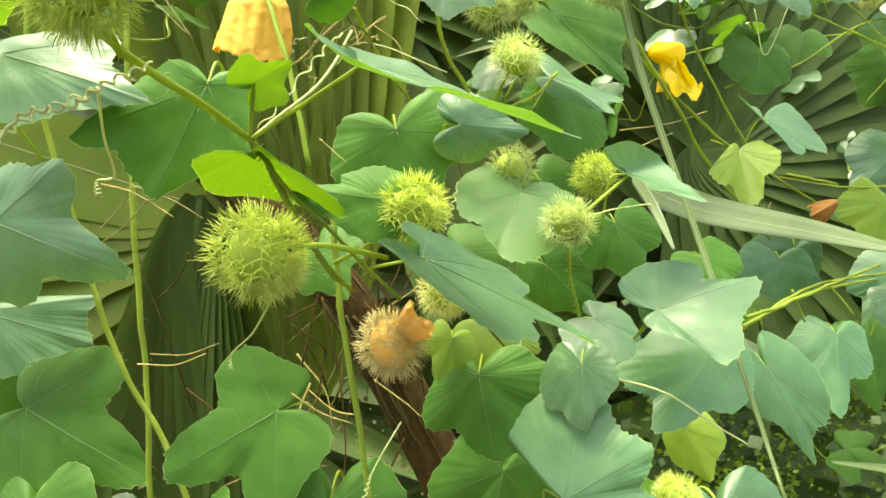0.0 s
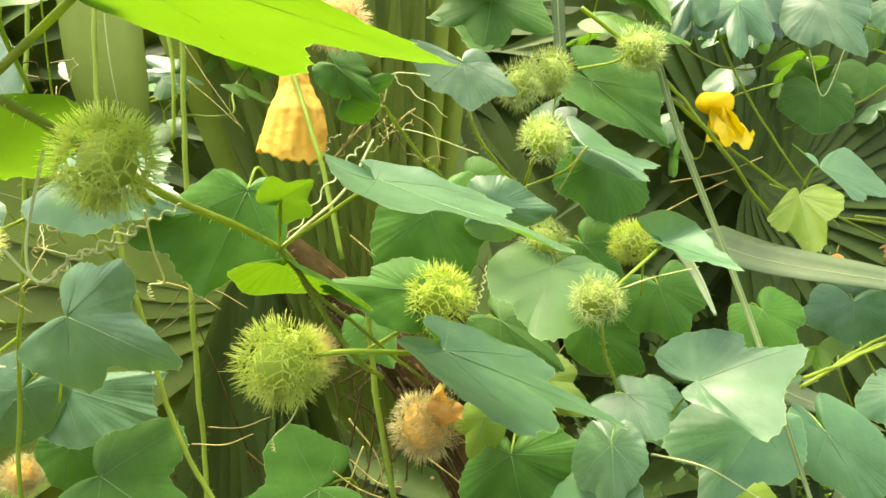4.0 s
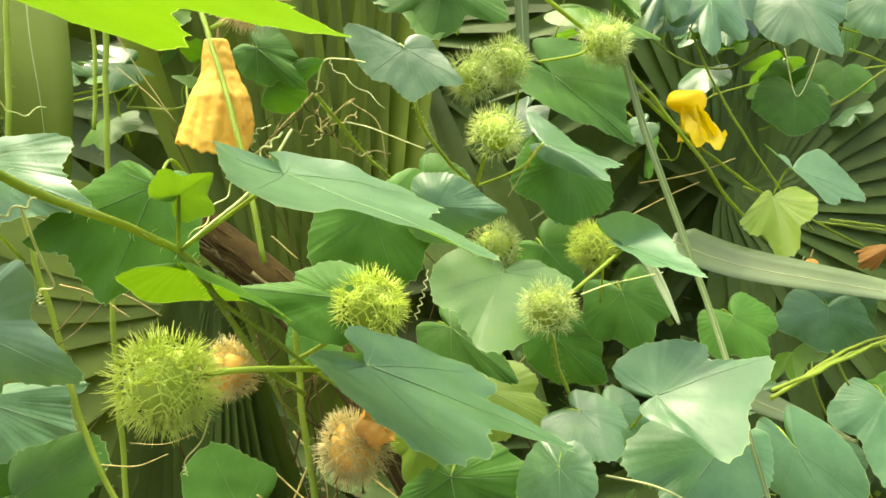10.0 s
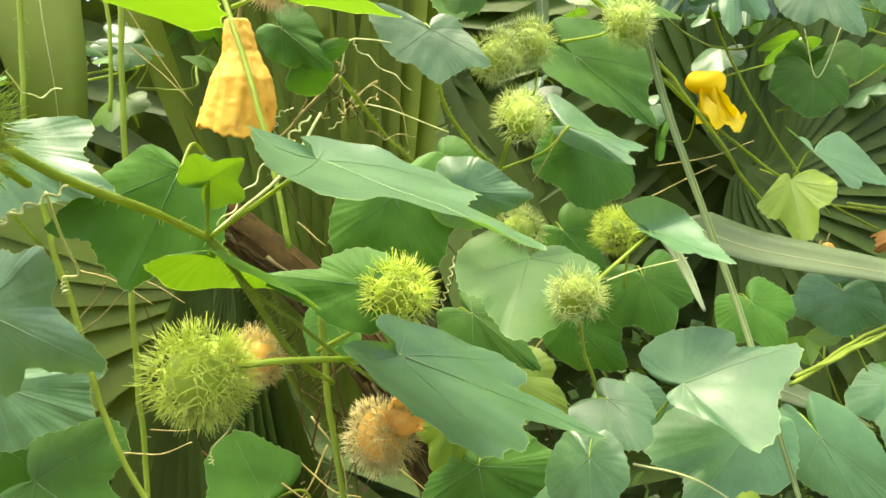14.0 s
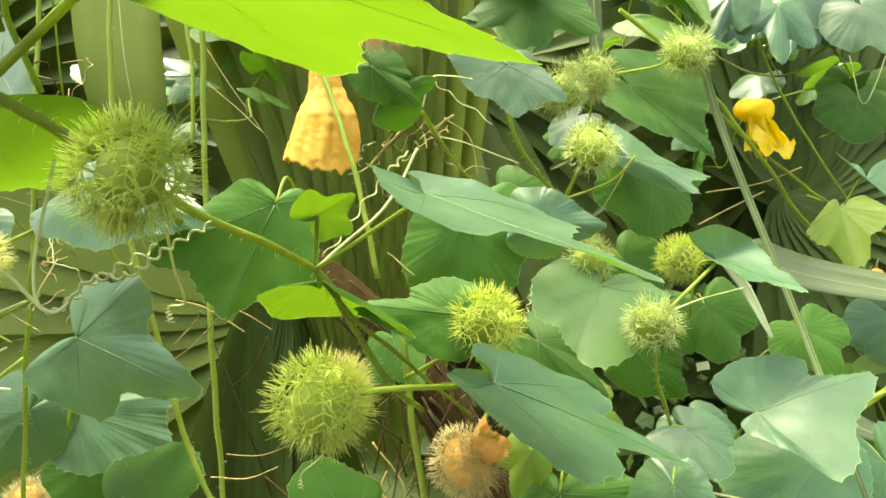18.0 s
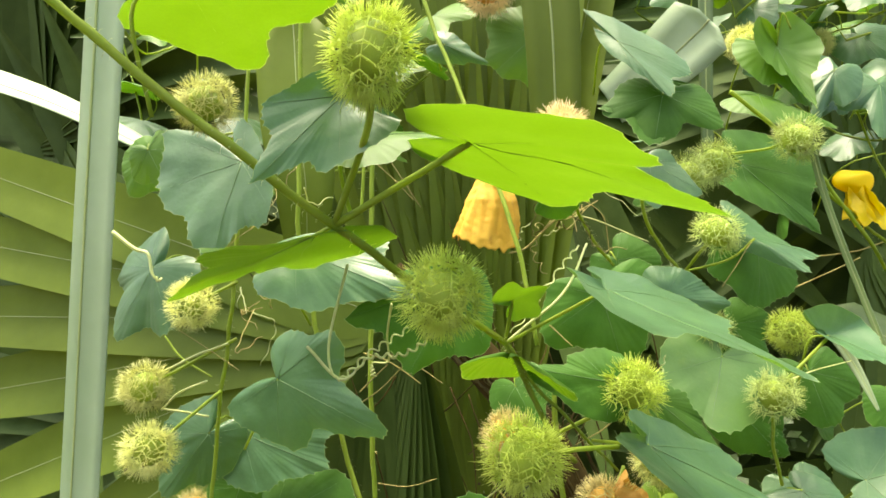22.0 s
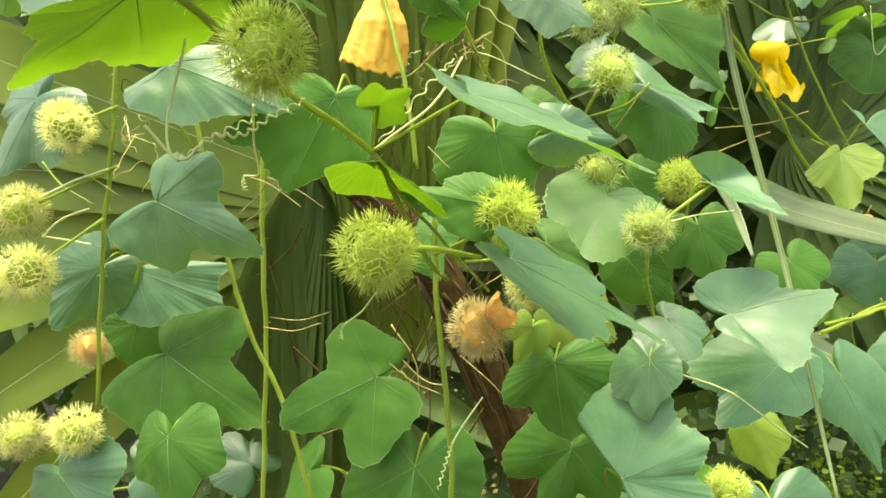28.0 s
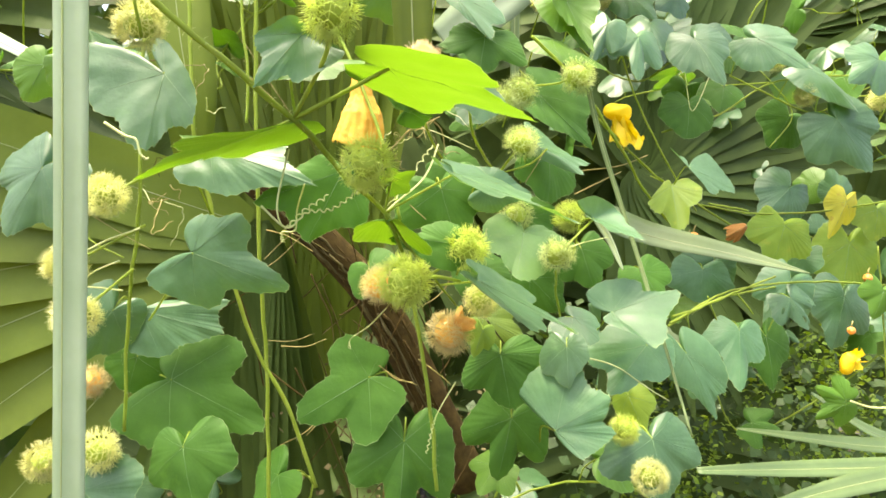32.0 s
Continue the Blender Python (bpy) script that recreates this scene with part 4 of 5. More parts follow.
blade((0.1854, 0.4700, 1.1248), (0.1383, 0.4400, 1.0816), (0.1218, 0.4600, 1.1123), (0.2050, 0.4550, 1.1001), None, None, notch=0.84)
blade((0.2543, 0.5300, 1.1078), (0.2847, 0.5100, 1.0388), (0.2980, 0.5200, 1.0730), (0.2409, 0.5200, 1.0795), None, None, notch=0.9, label="blue-green vine leaf hanging by its stalk")
blade((0.4067, 0.7000, 1.1131), (0.3905, 0.6600, 1.0373), (0.3546, 0.7000, 1.1073), (0.4396, 0.6900, 1.0801), (0.3819, 0.7100, 1.1307), (0.4407, 0.7100, 1.1224), notch=0.8, label="green vine leaf with rounded lobes")
blade((-0.2115, 0.3250, 1.2899), (-0.1334, 0.3000, 1.2657), (-0.2043, 0.3070, 1.2580), (-0.1588, 0.3180, 1.2987), (-0.2355, 0.3150, 1.2700), (-0.2274, 0.3300, 1.2980), notch=0.92, label="pale grey-green vine leaf in front of the palm")
blade((-0.1370, 0.1700, 1.2830), (-0.2352, 0.2300, 1.2561), (-0.1909, 0.1900, 1.2770), (-0.1873, 0.2600, 1.2752), (-0.1323, 0.1600, 1.2835), (-0.1157, 0.2000, 1.2850), mat=M_LEAF_YOUNG_LIT, notch=0.85, up=(0, 0, 1), label="bright green leaf lit through, by the upper joint", joint=NODE0, bend=0.0)
blade((-0.2372, 0.3000, 1.3381), (-0.2445, 0.2850, 1.2818), (-0.2906, 0.3000, 1.3219), (-0.2112, 0.2850, 1.3085), (-0.2974, 0.3100, 1.3599), (-0.2413, 0.3050, 1.3652), notch=0.9, wave=0.04, puff=0.03, label="blistered grey-green vine leaf")
blade((-0.1220, 0.1480, 1.3260), (-0.1406, 0.1280, 1.2949), (-0.1417, 0.1350, 1.3215), (-0.1186, 0.1400, 1.3031), (-0.1285, 0.1420, 1.3332), (-0.0992, 0.1420, 1.3176), notch=0.9, up=(0, -0.3, 1), label="pale lit vine leaf near the upper fruit", joint=(-0.124, 0.165, 1.3))
blade((0.3564, 0.8206, 1.3192), (0.3549, 0.7800, 1.2483), (0.3064, 0.7879, 1.2907), (0.3894, 0.7811, 1.3130), (0.3427, 0.8200, 1.3226), (0.3860, 0.8200, 1.3317), mat=M_LEAF_OLD, notch=0.84, soft=True, label="small yellow-green three-lobed vine leaf", joint=(0.338, 0.86, 1.337))
blade((0.3296, 0.7000, 1.3327), (0.3544, 0.6850, 1.2987), (0.3077, 0.7100, 1.3633), (0.4056, 0.7150, 1.3066), (0.3187, 0.7100, 1.3488), (0.3704, 0.7300, 1.3597), notch=0.88, soft=True, label="small grey-green lobed vine leaf")
blade((-0.0047, 0.3820, 1.3558), (0.0008, 0.3740, 1.3251), (-0.0230, 0.3770, 1.3412), (0.0277, 0.3760, 1.3358), (-0.0385, 0.3820, 1.3733), (0.0117, 0.3820, 1.3570), notch=0.88, label="grey-green lobed vine leaf beside fruits")
blade((0.0887, 0.5600, 1.3921), (0.1546, 0.5600, 1.3341), (0.1534, 0.5700, 1.3833), (0.0985, 0.5400, 1.3563), None, None, mat=M_LEAF_SHADED, notch=0.92, label="dark green vine leaf in shade")
blade((0.0790, 0.5000, 1.3237), (0.1340, 0.5000, 1.3122), (0.1011, 0.5200, 1.3297), (0.1180, 0.4800, 1.2988), (0.0676, 0.5300, 1.3610), (0.0767, 0.5000, 1.3157), notch=0.9, label="narrow grey-green vine leaf behind a fruit")
blade((-0.0212, 0.4500, 1.4609), (0.0151, 0.4300, 1.4140), (0.0318, 0.4500, 1.4389), (-0.0125, 0.4400, 1.4398), (-0.0468, 0.4600, 1.4950), None, notch=0.9, label="pale narrow vine leaf lying over a palm blade")
blade((0.0075, 0.4700, 1.4398), (-0.0344, 0.4500, 1.4134), (0.0031, 0.4400, 1.3821), (0.0437, 0.4700, 1.4281), None, None, mat=M_LEAF_SHADED, notch=0.9, puff=0.08, label="dark blistered vine leaf")
leaf((-0.076, 0.268, 1.264), (-0.060, 0.262, 1.272), (-0.087, 0.262, 1.269), mat=M_LEAF_YOUNG_LIT, shape="tri", label="small bright green young leaf", stalk=[NODE1])
leaf((-0.030, 0.420, 1.272), (-0.015, 0.416, 1.224), (-0.078, 0.420, 1.251), mat=M_LEAF_SHADED, shape="tri", label="dark green vine leaf in shade behind the fruits")
leaf((0.098, 0.540, 1.319), (0.099, 0.530, 1.271), (0.141, 0.560, 1.286), mat=M_LEAF_SHADED, shape="round", label="round dark green vine leaf in shade")
leaf((0.009, 0.400, 1.272), (0.050, 0.400, 1.269), (0.006, 0.400, 1.252), shape="long", label="small grey-green vine leaf")
leaf((0.426, 0.920, 1.468), (0.418, 0.900, 1.407), (0.373, 0.910, 1.443), mat=M_LEAF_SHADED, shape="round", label="round green vine leaf")
leaf((0.516, 0.980, 1.511), (0.497, 0.950, 1.463), (0.464, 0.970, 1.492), mat=M_LEAF_SHADED, shape="tri")
leaf((0.517, 1.000, 1.196), (0.479, 1.000, 1.113), (0.557, 1.000, 1.147), shape="tri")
leaf((0.187, 0.520, 1.062), (0.196, 0.500, 1.030), (0.209, 0.500, 1.055), mat=M_LEAF_OLD, shape="round")
leaf((-0.391, 0.450, 1.282), (-0.429, 0.450, 1.221), (-0.355, 0.430, 1.249), shape="tri")
leaf((-0.124, 0.170, 1.318), (-0.092, 0.170, 1.322), (-0.117, 0.150, 1.308), mat=M_LEAF_YOUNG_LIT, shape="long", up=(0, 0, 1))

# ---- fruits ----
fruit((-0.066, 0.240, 1.198), 0.0185, "green", (0.3, 0.2, 0.5), [(-0.044, 0.250, 1.201), (-0.025, 0.290, 1.196)])
fruit((-0.083, 0.335, 1.189), 0.0150, "tan", (1, 0.2, 0.5))
fruit((-0.016, 0.333, 1.219), 0.0185, "green", (0.6, 0.9, 0.1), [(-0.037, 0.340, 1.202), (-0.055, 0.340, 1.192)], variant=1)
withered_fruit = fruit((-0.026, 0.349, 1.151), 0.0185, "tan", (0.1, 0.4, 1.5), [(-0.017, 0.370, 1.170)], variant=1)
fruit((0.001, 0.36, 1.177), 0.0150, "yellow", (0.1, 0.4, 2.5))
fruit((0.044, 0.423, 1.317), 0.0175, "pale", (0.1, 0.9, 2.5), [(0.036, 0.440, 1.304), (0.031, 0.470, 1.293)], variant=1)
fruit((0.029, 0.450, 1.360), 0.0185, "pale", (1.1, 0.9, 0.5))
fruit((0.051, 0.475, 1.375), 0.0185, "pale", (0.7, 0.1, 2.5), variant=1)
fruit((0.127, 0.539, 1.409), 0.0210, "pale", (0.7, 1.1, 2.5), [(0.106, 0.550, 1.403), (0.078, 0.550, 1.399)])
fruit((0.071, 0.388, 1.215), 0.0165, "pale", (0.4, 1.9, 1.5), [(0.087, 0.420, 1.223), (0.125, 0.462, 1.250)], variant=1)
fruit((0.042, 0.435, 1.251), 0.0170, "pale", (0.4, 0.9, 1.1))
fruit((0.108, 0.490, 1.253), 0.0170, "green", (0.2, 0.9, 1.1), variant=2)
fruit((-0.089, 0.164, 1.264), 0.0155, "green", (0.2, 0.3, 2.1), [(-0.096, 0.20, 1.256)], variant=2, inner=0.5)
fruit((-0.056, 0.287, 1.349), 0.0155, "pink", (0.2, 0.3, 2.1), [(-0.083, 0.330, 1.355), (-0.105, 0.365, 1.365)])
fruit((-0.111, 0.385, 1.476), 0.0190, "pink", (0.2, 1.3, 0.1))
fruit((-0.244, 0.270, 1.363), 0.0170, "yellow", (0.2, 1.3, 0.1))
fruit((-0.107, 0.130, 1.333), 0.0150, "green", (0.2, 0.1, 0.1), [(-0.110, 0.140, 1.313), NODE0], variant=1, inner=0.6, stretch=1.15)
fruit((-0.300, 0.362, 1.254), 0.0175, "yellow", (0.9, 0.3, 0.1), [(-0.277, 0.380, 1.271)])
fruit((-0.327, 0.358, 1.198), 0.0175, "yellow", (0.4, 1.3, 0.7), [(-0.275, 0.380, 1.232)], variant=1)
fruit((-0.315, 0.350, 1.160), 0.0185, "yellow", (0.4, 0.3, 1.7), [(-0.284, 0.380, 1.196)])
fruit((-0.325, 0.420, 1.034), 0.0190, "yellow", (1.4, 0.3, 1.7))
fruit((-0.370, 0.420, 1.025), 0.0180, "yellow", (0.4, 1.3, 2.7), variant=1)
fruit((-0.357, 0.480, 1.082), 0.0160, "tan", (0.4, 1.3, 2.7))
fruit((0.119, 0.345, 1.074), 0.0130, "green", (0.4, 1.3, 2.7), [(0.135, 0.37, 1.05)])
fruit((0.126, 0.305, 1.049), 0.0140, "yellow", (0.4, 1.3, 2.7))
fruit((0.284, 0.979, 1.658), 0.0220, "yellow", (0.4, 1.3, 0.7))
fruit((0.130, 0.727, 1.563), 0.0220, "yellow", (0.8, 1.3, 0.7))

# ---- withered leaf and yellow flower ----
def withered_petals(host, at, size):
    """A crumpled, half-open cup of dried petals left on a fruit."""
    rng = np.random.RandomState(31)
    vs, fs, n, rings = [], [], 30, 8
    for k in range(rings + 1):
        u = k / rings
        for j in range(n):
            a = 2 * np.pi * j / n
            fold_ = 0.16 * np.sin(5 * a + 2 * u) + 0.1 * np.sin(9 * a - 3 * u + 1) + 0.06 * np.sin(16 * a + 5 * u)
            r = (0.25 + 0.8 * np.sin(min(1.0, u * 1.25) * 1.75)) * (1 + fold_ * u)
            vs.append((r * np.cos(a), r * np.sin(a), 1.7 * u - 0.8 + u * u * (0.25 * np.sin(3 * a) + rng.uniform(-0.07, 0.07))))
    for k in range(rings):
        fs += [(k * n + j, k * n + (j + 1) % n, (k + 1) * n + (j + 1) % n, (k + 1) * n + j) for j in range(n)]
    me = mesh_of("withered_petals", np.array(vs) * size, fs, (M_WITHERED,))
    ob = part("withered_petals", me, host, "crumpled orange dried petals")
    ob.location = np.array(at) - np.array(host.location)
    ob.rotation_euler = (0.35, 0.75, 0.3)


withered_petals(withered_fruit, (-0.0175, 0.3440, 1.1590), 0.0085)
leaf((0.0047, 0.3750, 1.1499), (-0.0028, 0.3650, 1.1285), (0.0172, 0.3750, 1.1407), mat=M_LEAF_OLD, shape="tri", label="small yellowing vine leaf under the withered fruit")


def rolled_leaf(top, bottom, width, label):
    """A dead leaf hanging rolled up, creased across."""
    top, bottom = np.array(top), np.array(bottom)
    ax = bottom - top
    nu, nv = 46, 48
    vs = []
    for i in range(nv):
        v = i / (nv - 1)
        w = width * float(np.interp(v, (0, 0.10, 0.28, 0.40, 0.52, 0.75, 1.0), (0.30, 0.38, 0.46, 0.62, 0.84, 0.98, 1.06)))
        for j in range(nu):
            a = (j / (nu - 1) - 0.5) * 4.6
            crease = 0.05 * noise.noise(Vector((a * 1.3, v * 17, 4))) * (1.6 - v) + 0.07 * noise.noise(Vector((a * 1.6, v * 3, 1))) + 0.03 * noise.noise(Vector((a * 4, v * 26, 8)))
            r = w * (1 + crease + 0.05 * np.sin(a * 2.1 + v * 3) * v + 0.12 * noise.noise(Vector((a * 2.2, v * 2.2, 17))) + 0.10 * np.sin(v * 60 + 4 * noise.noise(Vector((a * 2, v * 4, 3)))) * max(0.0, 0.6 - v))
            drop = (0.07 * np.sin(a * 1.3 + 0.6) + 0.08 * noise.noise(Vector((a * 3, 0, 2)))) * v * v
            vs.append(top * 0 + ax * (v + drop) + np.array((r * np.sin(a * 0.68), -r * 0.55 * np.cos(a * 0.68), 0.0)) + np.array((0.15 * width * np.sin(v * 3), 0, 0)))
    fs = [(i * nu + j, i * nu + j + 1, (i + 1) * nu + j + 1, (i + 1) * nu + j) for i in range(nv - 1) for j in range(nu - 1)]
    ob = new("dead_leaf", mesh_of("dead_leaf", vs, fs, (M_DEAD,)))
    ob.location = top
    so = ob.modifiers.new("thickness", "SOLIDIFY")
    so.thickness = 0.0005
    tagged(ob, label, "dead leaf")
    part("petiole", tubes("petiole", [(spline([(0, 0.002, -0.004), (0.001, 0.002, 0.006), (0.004, 0.0, 0.014)], 8), 0.0012, 0.001)], M_STEM_DRY, 6), ob, "dry brown stalk")
    return ob


rolled_leaf((-0.103, 0.365, 1.358), (-0.104, 0.365, 1.299), 0.0185, "curled dead orange-brown leaf hanging on the vine")


def wilted_flower(at, scale, label):
    """A closed yellow flower: a round bud-like tube with limp petals below."""
    ob = new("flower")
    ob.location = at
    tagged(ob, label, "flower")
    bud = ball_mesh("bud", M_PETAL, 1.0, 4)
    for v in bud.vertices:
        x, y, z = v.co
        blunt = 1 if x < 0 else 0.62
        wrap = 0.06 * math.sin(3 * math.atan2(z, y) + 4 * x)
        v.co = (math.copysign(abs(x) ** 0.8, x) * (1.0 if x < 0 else 0.9), math.copysign(abs(y) ** blunt, y) * (0.9 + wrap), math.copysign(abs(z) ** blunt, z) * (0.9 + wrap))
    p = part("bud", bud, ob, "rolled yellow bud")
    p.scale = (scale * 0.78, scale * 0.5, scale * 0.5)
    p.rotation_euler = (0.2, 0.08, 0)
    rng = np.random.RandomState(3)
    for k in range(5):
        a0 = k * 1.256
        vs, nu, nv = [], 7, 12
        for i in range(nv):
            v = i / (nv - 1)
            for j in range(nu):
                u = (j / (nu - 1) - 0.5)
                w = scale * (0.75 + 0.85 * v + 0.12 * np.sin(3 * k + 5 * v)) * u
                x = np.cos(a0) * (0.12 + 0.3 * v) * scale - np.sin(a0) * w + 0.55 * scale * v
                y = np.sin(a0) * (0.12 + 0.3 * v) * scale + np.cos(a0) * w
                y = y * 0.7 + 0.11 * scale * np.sin(8 * u + 7 * v + 2 * k) + 0.03 * scale * rng.normal()
                z = -scale * (1.35 + 0.12 * k) * v + (0.2 * np.sin(11 * u + 2 * k) + 0.1 * rng.normal()) * scale * v
                vs.append((x, y, z))
        fs = [(i * nu + j, i * nu + j + 1, (i + 1) * nu + j + 1, (i + 1) * nu + j) for i in range(nv - 1) for j in range(nu - 1)]
        part("petal", mesh_of("petal", vs, fs, (M_PETAL,)), ob)
    return ob


wilted_flower((0.243, 0.745, 1.413), 0.027, "wilted bright yellow flower hanging on the vine")

# ---- leaves in the gaps between the fruits ----
leaf((0.136, 0.540, 1.220), (0.148, 0.530, 1.180), (0.108, 0.540, 1.200), mat=M_LEAF_SHADED, shape="round", label="dark green vine leaf in shade")
leaf((0.012, 0.480, 1.198), (0.058, 0.460, 1.164), (0.000, 0.470, 1.177), mat=M_LEAF_SHADED, shape="tri", label="dark green vine leaf in shade")
leaf((0.087, 0.570, 1.185), (0.124, 0.560, 1.147), (0.069, 0.570, 1.159), mat=M_LEAF_SHADED, shape="round")
leaf((0.116, 0.500, 1.140), (0.134, 0.480, 1.110), (0.095, 0.490, 1.122), shape="round")
leaf((0.036, 0.600, 1.136), (0.087, 0.580, 1.113), (0.016, 0.590, 1.110), mat=M_LEAF_OLD, shape="tri")
leaf((-0.095, 0.520, 1.196), (-0.072, 0.500, 1.161), (-0.117, 0.520, 1.175), mat=M_LEAF_SHADED, shape="tri", label="dark green vine leaf in shade")
leaf((0.080, 0.560, 1.255), (0.110, 0.550, 1.220), (0.062, 0.560, 1.234), mat=M_LEAF_SHADED, shape="tri", label="dark green vine leaf in shade")
leaf((-0.014, 0.550, 1.306), (0.019, 0.540, 1.269), (-0.028, 0.550, 1.280), mat=M_LEAF_SHADED, shape="round", label="dark green vine leaf in shade")
leaf((0.276, 0.720, 1.190), (0.301, 0.700, 1.144), (0.245, 0.710, 1.159), mat=M_LEAF_SHADED, shape="tri", label="dark green vine leaf in shade")
strap("palm_leaf", [(-0.287, 0.460, 1.500), (-0.272, 0.450, 1.407), (-0.262, 0.450, 1.352), (-0.261, 0.460, 1.296)], 0.062, (0.1, -1, 0.1), M_PALM, M_PALM_RIB, "broad grey-green palm blade hanging upright behind the vine", "palm leaf", taper=(1.0, 0.5), rib=0.0006)

# ---- upper leaves ----
leaf((0.011, 0.450, 1.420), (0.005, 0.440, 1.383), (-0.035, 0.445, 1.403), shape="lobed", mat=M_LEAF_SHADED)
leaf((0.149, 0.680, 1.542), (0.175, 0.660, 1.461), (0.190, 0.680, 1.504), mat=M_LEAF_YOUNG_LIT, up=(0, 0.5, 1), label="green leaf lit through from behind")
leaf((0.216, 0.720, 1.527), (0.188, 0.700, 1.468), (0.249, 0.720, 1.539), shape="lobed", up=(0, 0.2, 1), label="pale sunlit vine leaf")
leaf((0.328, 0.850, 1.575), (0.303, 0.800, 1.497), (0.369, 0.850, 1.584), shape="lobed", label="pale sunlit vine leaf")
leaf((0.460, 0.950, 1.598), (0.462, 0.920, 1.530), (0.413, 0.950, 1.575), shape="lobed", label="pale sunlit vine leaf")
leaf((-0.199, 0.170, 1.382), (-0.145, 0.20, 1.385), (-0.227, 0.235, 1.374), mat=M_LEAF_YOUNG_LIT, shape="tri", up=(0, 0, 1), label="broad bright green leaf lit through from above", bend=0.02, fold=0.03)
leaf((-0.138, 0.240, 1.413), (-0.102, 0.240, 1.420), (-0.133, 0.200, 1.388), mat=M_LEAF_YOUNG_LIT, up=(0, 0, 1), shape="tri", label="sunlit vine leaf seen edge-on")
leaf((-0.319, 0.330, 1.352), (-0.305, 0.330, 1.330), (-0.335, 0.330, 1.340), mat=M_LEAF_YOUNG_LIT, shape="round", label="small yellowing vine leaf")
leaf((-0.366, 0.400, 1.364), (-0.383, 0.400, 1.333), (-0.346, 0.400, 1.351), mat=M_LEAF_YOUNG_LIT, shape="round", stalk=[(-0.330, 0.398, 1.374), (-0.2795, 0.380, 1.378)])
leaf((-0.079, 0.400, 1.447), (-0.106, 0.400, 1.424), (-0.048, 0.400, 1.430), mat=M_LEAF_YOUNG_LIT, shape="round", label="bright green leaf behind an upright blade")
leaf((-0.142, 0.400, 1.443), (-0.108, 0.400, 1.428), (-0.130, 0.400, 1.428), shape="long")
leaf((-0.065, 0.340, 1.327), (-0.037, 0.330, 1.335), (-0.059, 0.340, 1.315), mat=M_LEAF_SHADED, shape="tri", label="dark blistered vine leaf below a dry fruit")
leaf((-0.068, 0.330, 1.341), (-0.044, 0.330, 1.320), (-0.080, 0.330, 1.334), mat=M_LEAF_SHADED, shape="tri", label="dark blistered vine leaf below a dry fruit", wave=0.08)

# ---- lower leaves ----
leaf((-0.060, 0.360, 1.060), (-0.064, 0.340, 0.986), (-0.020, 0.350, 1.031), shape="lobed", label="large mid-green vine leaf low on the vine", mat=M_LEAF_SHADED)
leaf((-0.338, 0.420, 0.999), (-0.284, 0.400, 0.962), (-0.379, 0.420, 0.973), shape="tri")
leaf((-0.253, 0.420, 1.037), (-0.239, 0.400, 0.983), (-0.288, 0.420, 1.002), shape="tri", mat=M_LEAF_SHADED)
leaf((0.036, 0.400, 1.069), (0.024, 0.390, 1.014), (0.075, 0.400, 1.050), shape="lobed", mat=M_LEAF_SHADED, label="dark green lobed vine leaf in shade")
leaf((0.149, 0.360, 1.062), (0.157, 0.340, 1.014), (0.198, 0.360, 1.047), shape="tri")
leaf((-0.319, 0.430, 1.156), (-0.350, 0.420, 1.109), (-0.307, 0.430, 1.120), shape="round")
leaf((-0.311, 0.470, 1.108), (-0.320, 0.470, 1.073), (-0.348, 0.470, 1.090), shape="round", mat=M_LEAF_SHADED)

# ---- leaves on the right ----
leaf((0.627, 0.950, 1.334), (0.560, 0.930, 1.270), (0.559, 0.950, 1.342), shape="tri")
leaf((0.730, 0.970, 1.326), (0.724, 0.980, 1.376), (0.756, 0.970, 1.351), shape="round")
leaf((0.607, 0.930, 1.267), (0.588, 0.920, 1.205), (0.671, 0.930, 1.242), shape="round", mat=M_LEAF_OLD, label="yellowing round vine leaf with pale blotches")
leaf((0.733, 0.950, 1.313), (0.700, 0.940, 1.244), (0.755, 0.950, 1.289), shape="tri", mat=M_LEAF_YELLOW, label="yellow withering vine leaf")
leaf((0.799, 0.960, 1.301), (0.789, 0.950, 1.245), (0.844, 0.960, 1.277), shape="round", mat=M_LEAF_OLD)
leaf((0.755, 0.970, 1.239), (0.733, 0.950, 1.133), (0.691, 0.970, 1.191), shape="round", mat=M_LEAF_OLD)
leaf((0.589, 0.880, 1.171), (0.539, 0.860, 1.092), (0.522, 0.880, 1.154), shape="tri")
leaf((0.553, 0.820, 1.149), (0.576, 0.800, 1.103), (0.595, 0.820, 1.151), shape="lobed", holes=True, label="green vine leaf eaten full of holes")
leaf((0.527, 0.840, 1.085), (0.537, 0.820, 1.000), (0.579, 0.830, 1.038), shape="tri", mat=M_LEAF_SHADED)
leaf((0.713, 0.920, 1.147), (0.687, 0.900, 1.052), (0.771, 0.920, 1.117), shape="tri")
leaf((0.636, 0.800, 0.993), (0.587, 0.800, 1.014), (0.623, 0.800, 1.033), shape="lobed", mat=M_LEAF_YOUNG_LIT, holes=True, label="pale vine leaf eaten full of holes")
leaf((0.636, 0.800, 0.988), (0.589, 0.800, 0.963), (0.649, 0.800, 0.958), shape="lobed", mat=M_LEAF_YOUNG_LIT, holes=True, label="pale vine leaf eaten full of holes")
leaf((0.487, 0.980, 1.185), (0.479, 0.970, 1.130), (0.551, 0.980, 1.167), shape="round")
leaf((0.731, 0.850, 1.161), (0.710, 0.840, 1.116), (0.762, 0.850, 1.125), shape="tri", mat=M_LEAF_YOUNG_LIT)
